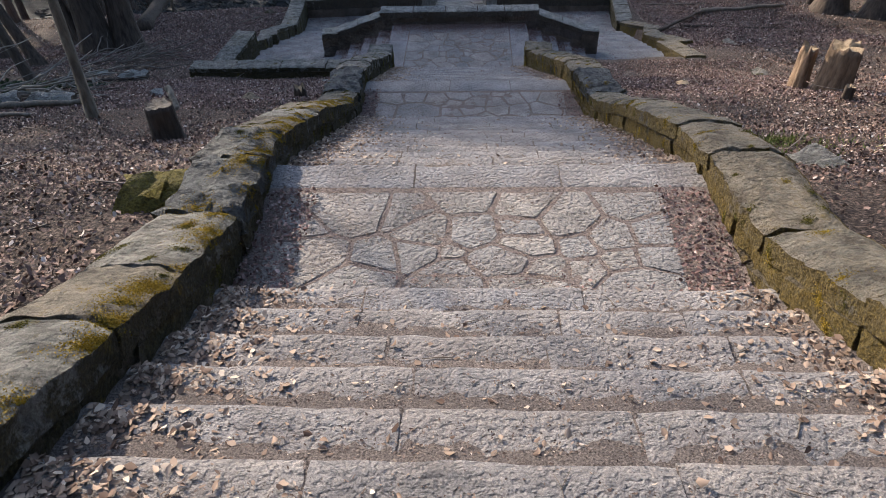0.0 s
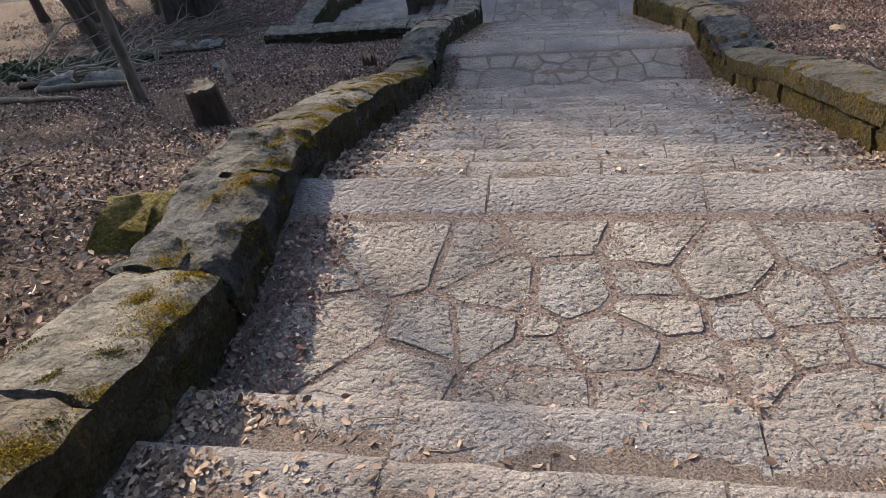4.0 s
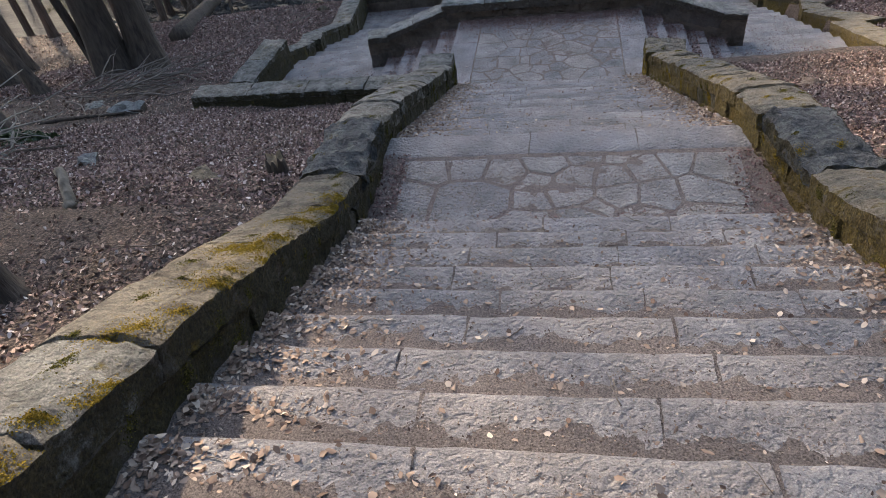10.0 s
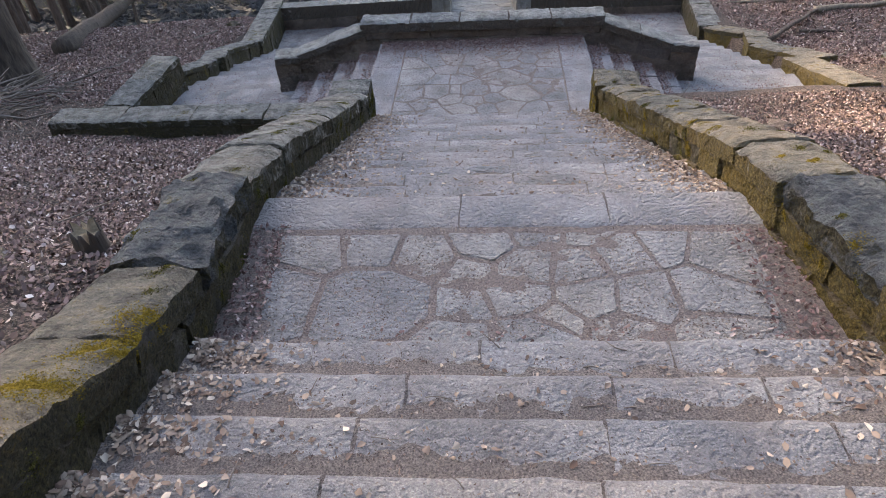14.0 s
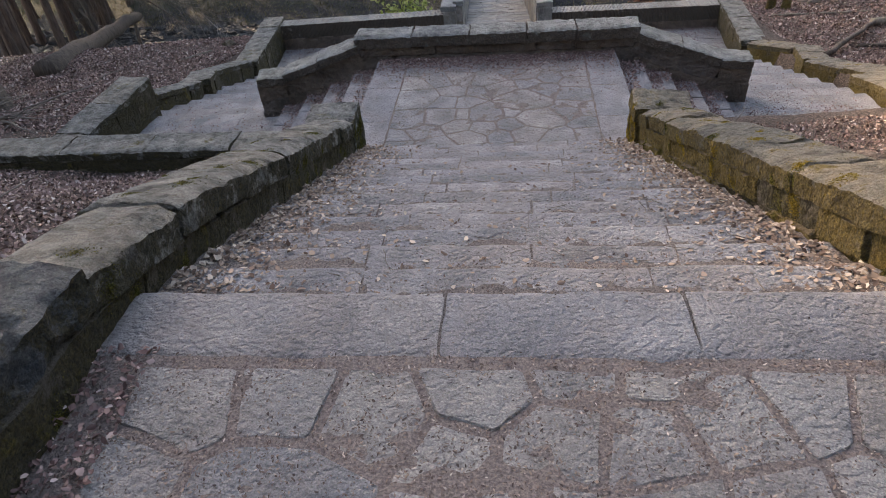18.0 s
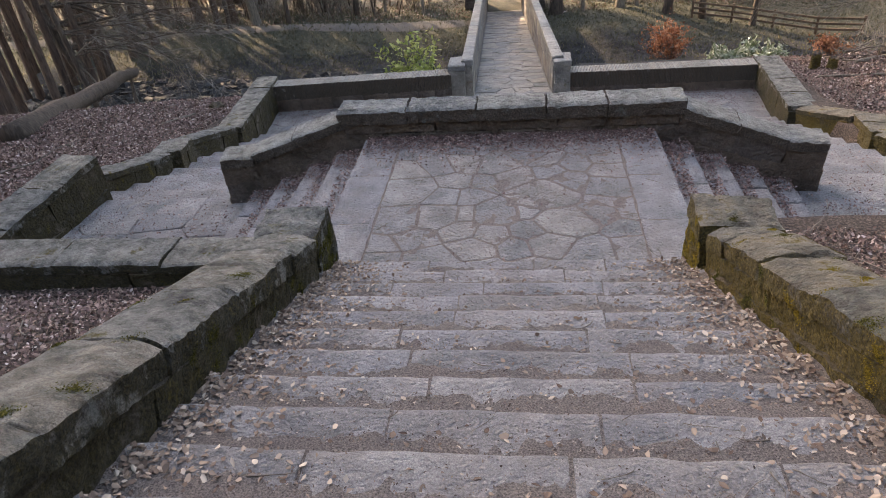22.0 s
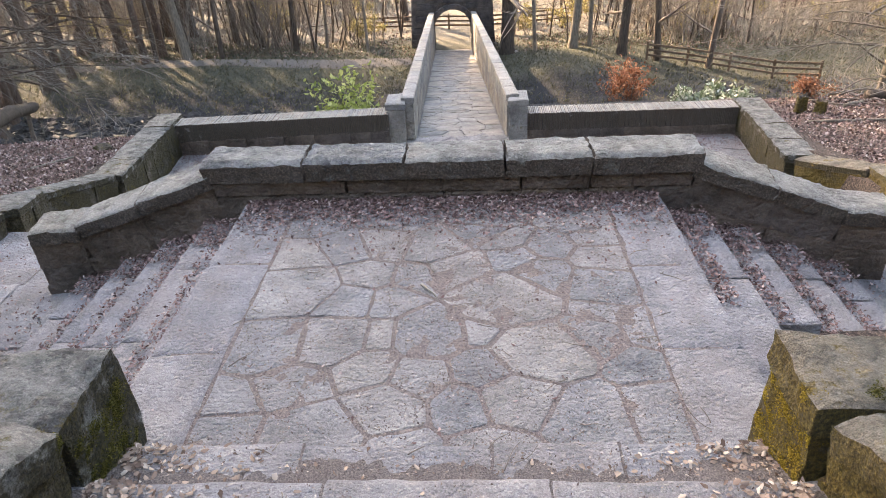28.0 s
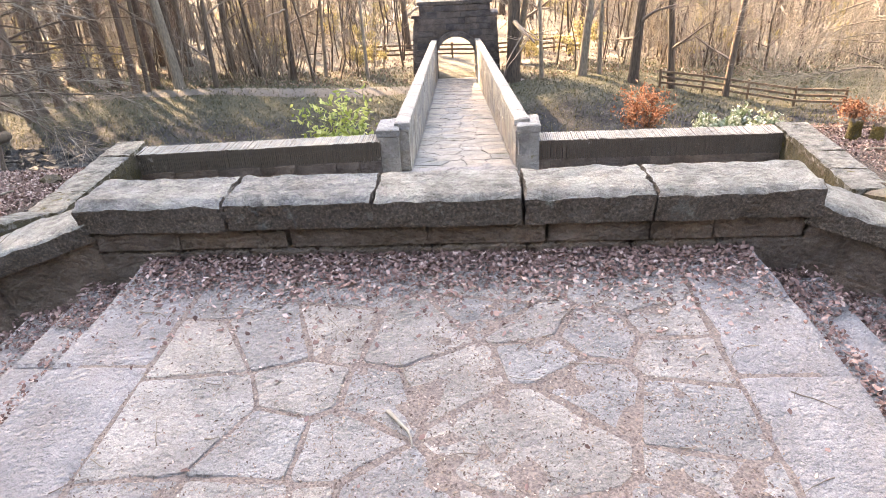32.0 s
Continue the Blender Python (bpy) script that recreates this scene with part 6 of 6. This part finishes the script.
scatter("bank_grass", "short rough green grass on the far bank", "grass", x, y, ground_at(x, y) - 0.02, (0.07, 0.2), GRASS, 19, 1.0, 0.15, 0.12)

# twigs and dead leaves strewn on the far bank and the wood's floor
n = 45000
x, y = nr.uniform(-34, 30, n), 29.5 + 28 * nr.uniform(0, 1, n) ** 1.3
keep = np.abs(x + 0.75) > 1.6
x, y = x[keep], y[keep]
scatter("wood_litter", "pale dead leaves and sticks under the far trees", "leaves", x, y, ground_at(x, y), (0.06, 0.18), LEAF, 23, 0.6, 0.3, 0.3)
# footpath at the foot of the far trees
vs = []
for i in range(81):
    px_ = -33 + 31 * i / 80
    for q in (-0.5, -0.17, 0.17, 0.5):
        py_ = 28.9 + 0.5 * math.sin(px_ * 0.23) + q * (1.2 + 0.3 * wob(px_, q, 1, 0.6))
        vs.append((px_, py_, float(ground_at(np.array([px_]), np.array([py_]))[0]) + 0.05 - 0.05 * (abs(q) > 0.3)))
tagged(new("footpath", mesh_of("footpath", vs, [(i * 4 + q, i * 4 + q + 1, i * 4 + q + 5, i * 4 + q + 4) for i in range(80) for q in range(3)], PATH_GRIT)), "pale trodden earth path below the far trees", "path", kind="structure")


# ---- fence beyond the gate ----
def fence(x0, y0, x1, y1, n, group):
    fn = thing("fence", "weathered wooden post and rail fence", "fence", group)
    p0, p1 = Vector((x0, y0, 0)), Vector((x1, y1, 0))
    turn = math.degrees(math.atan2(y1 - y0, x1 - x0))
    step = (p1 - p0).length / n
    tops = []
    for i in range(n + 1):
        p = p0.lerp(p1, i / n)
        z = on_ground(p.x, p.y)[2]
        tops.append((p.x, p.y, z))
        piece("post", block(0.1, 0.1, 1.05, i * 1.1 + x0, FENCE_WOOD, 0.006, 2, 2, 0.012, "post"), fn, pose(p.x, p.y, z + 0.92, 0, 0, turn))
    for (xa, ya, za), (xb, yb, zb) in zip(tops, tops[1:]):
        for h in (0.35, 0.6, 0.85):
            piece("rail", block(step, 0.045, 0.1, h * 3 + xa, FENCE_WOOD, 0.006, 6, 2, 0.01, "rail"), fn, pose((xa + xb) / 2, (ya + yb) / 2 - 0.08, (za + zb) / 2 + h, 0, -math.degrees(math.atan2(zb - za, step)), turn))


fence(-7, 35.5, 6.5, 35.5, 7, "fences")
fence(8.6, 27.6, 15.5, 24.6, 4, "fences")


# ---- moss on the stair walls ----
from mathutils.bvhtree import BVHTree


def skin_of(*owners):
    """A tree of all faces of the pieces under some things, for laying small growth on them."""
    vs, fs = [], []
    for owner in owners:
        for ob in owner.children:
            if ob.type != "MESH":
                continue
            o = len(vs)
            vs += [ob.matrix_basis @ v.co for v in ob.data.vertices]
            fs += [tuple(i + o for i in p.vertices) for p in ob.data.polygons]
    return BVHTree.FromPolygons(vs, fs)


def moss(name, label, skin, clumps, material, seed, down=True):
    """Cushions of short moss: clumps are (x, y, z, radius, count, direction)."""
    rng = random.Random(seed)
    got = []
    for x, y, z, r, n, d in clumps:
        d = Vector(d).normalized()
        u = d.orthogonal().normalized()
        w = d.cross(u)
        for _ in range(n * 2):
            a, q = rng.uniform(0, 6.283), r * min(1.3, abs(rng.gauss(0, 0.6)))
            q *= 0.75 + 0.5 * wob(math.cos(a), math.sin(a), x + y, 1.5)
            o = Vector((x, y, z)) + (u * math.cos(a) * 1.5 + w * math.sin(a)) * q
            hit = skin.ray_cast(o, d, 0.9)[0]
            if hit:
                got.append(hit - d * rng.uniform(0.0, 0.007) * (1 - q / r / 1.3))
    g = np.array([tuple(p) for p in got])
    scatter(name, label, "moss", g[:, 0], g[:, 1], g[:, 2] - 0.002, (0.004, 0.010), material, seed, 0.6, 0.3, 0.6)


GOLD_MOSS = leafy("golden_moss", [(0, (0.11, 0.08, 0.012)), (0.5, (0.2, 0.14, 0.02)), (1, (0.32, 0.23, 0.04))], 0.9, 0.1, 0.2)
GREEN_MOSS = leafy("olive_moss", [(0, (0.035, 0.033, 0.009)), (0.6, (0.10, 0.09, 0.022)), (1, (0.2, 0.17, 0.05))], 0.9, 0.1, 0.2)
rng = random.Random(61)
skin = skin_of(wall_l, wall_r)
gold, green = [], []
for k in range(64):
    y = rng.uniform(-16.8, -9.3)
    gold.append((lerp(y, XL) - abs(rng.gauss(0.06, 0.08)), y, cap_top(y) + 0.4, rng.uniform(0.06, 0.17), rng.randint(300, 800), (0.05, 0, -1)))
for k in range(46):
    y = rng.uniform(-16, -3.2)
    green.append((lerp(y, XL) - rng.uniform(0.0, 0.5), y, cap_top(y) + 0.4, rng.uniform(0.02, 0.08), rng.randint(80, 220), (0, 0, -1)))
for k in range(60):
    y = rng.uniform(-15.5, -3.0)
    (gold if rng.random() < 0.65 else green).append((lerp(y, XR) - 0.3, y, cap_top(y) - rng.uniform(-0.05, 0.4), rng.uniform(0.03, 0.12), rng.randint(100, 300), (1, 0, -0.15)))
for k in range(40):
    y = rng.uniform(-15.5, -3.0)
    (gold if rng.random() < 0.6 else green).append((lerp(y, XR) + rng.uniform(0.0, 0.45), y, cap_top(y) + 0.4, rng.uniform(0.02, 0.09), rng.randint(80, 260), (0, 0, -1)))
for k in range(50):
    y = rng.uniform(-15, -3.0)
    green.append((lerp(y, XL) + 0.3, y, cap_top(y) - rng.uniform(0.05, 0.45), rng.uniform(0.03, 0.12), rng.randint(80, 240), (-1, 0, -0.15)))
for k in range(26):
    green.append((-1.15, -3.1 + rng.uniform(-0.22, 0.22), rng.uniform(0.05, 0.55), rng.uniform(0.03, 0.1), rng.randint(90, 260), (-1, 0, -0.1)))
    gold.append((1.2, -3.07 + rng.uniform(-0.2, 0.2), rng.uniform(0.05, 0.5), rng.uniform(0.03, 0.1), rng.randint(90, 260), (1, 0, -0.1)))
moss("moss", "golden moss cushions on the stair walls", skin, gold, GOLD_MOSS, 3)
moss("moss", "olive green moss patches on the stair walls", skin, green, GREEN_MOSS, 4)
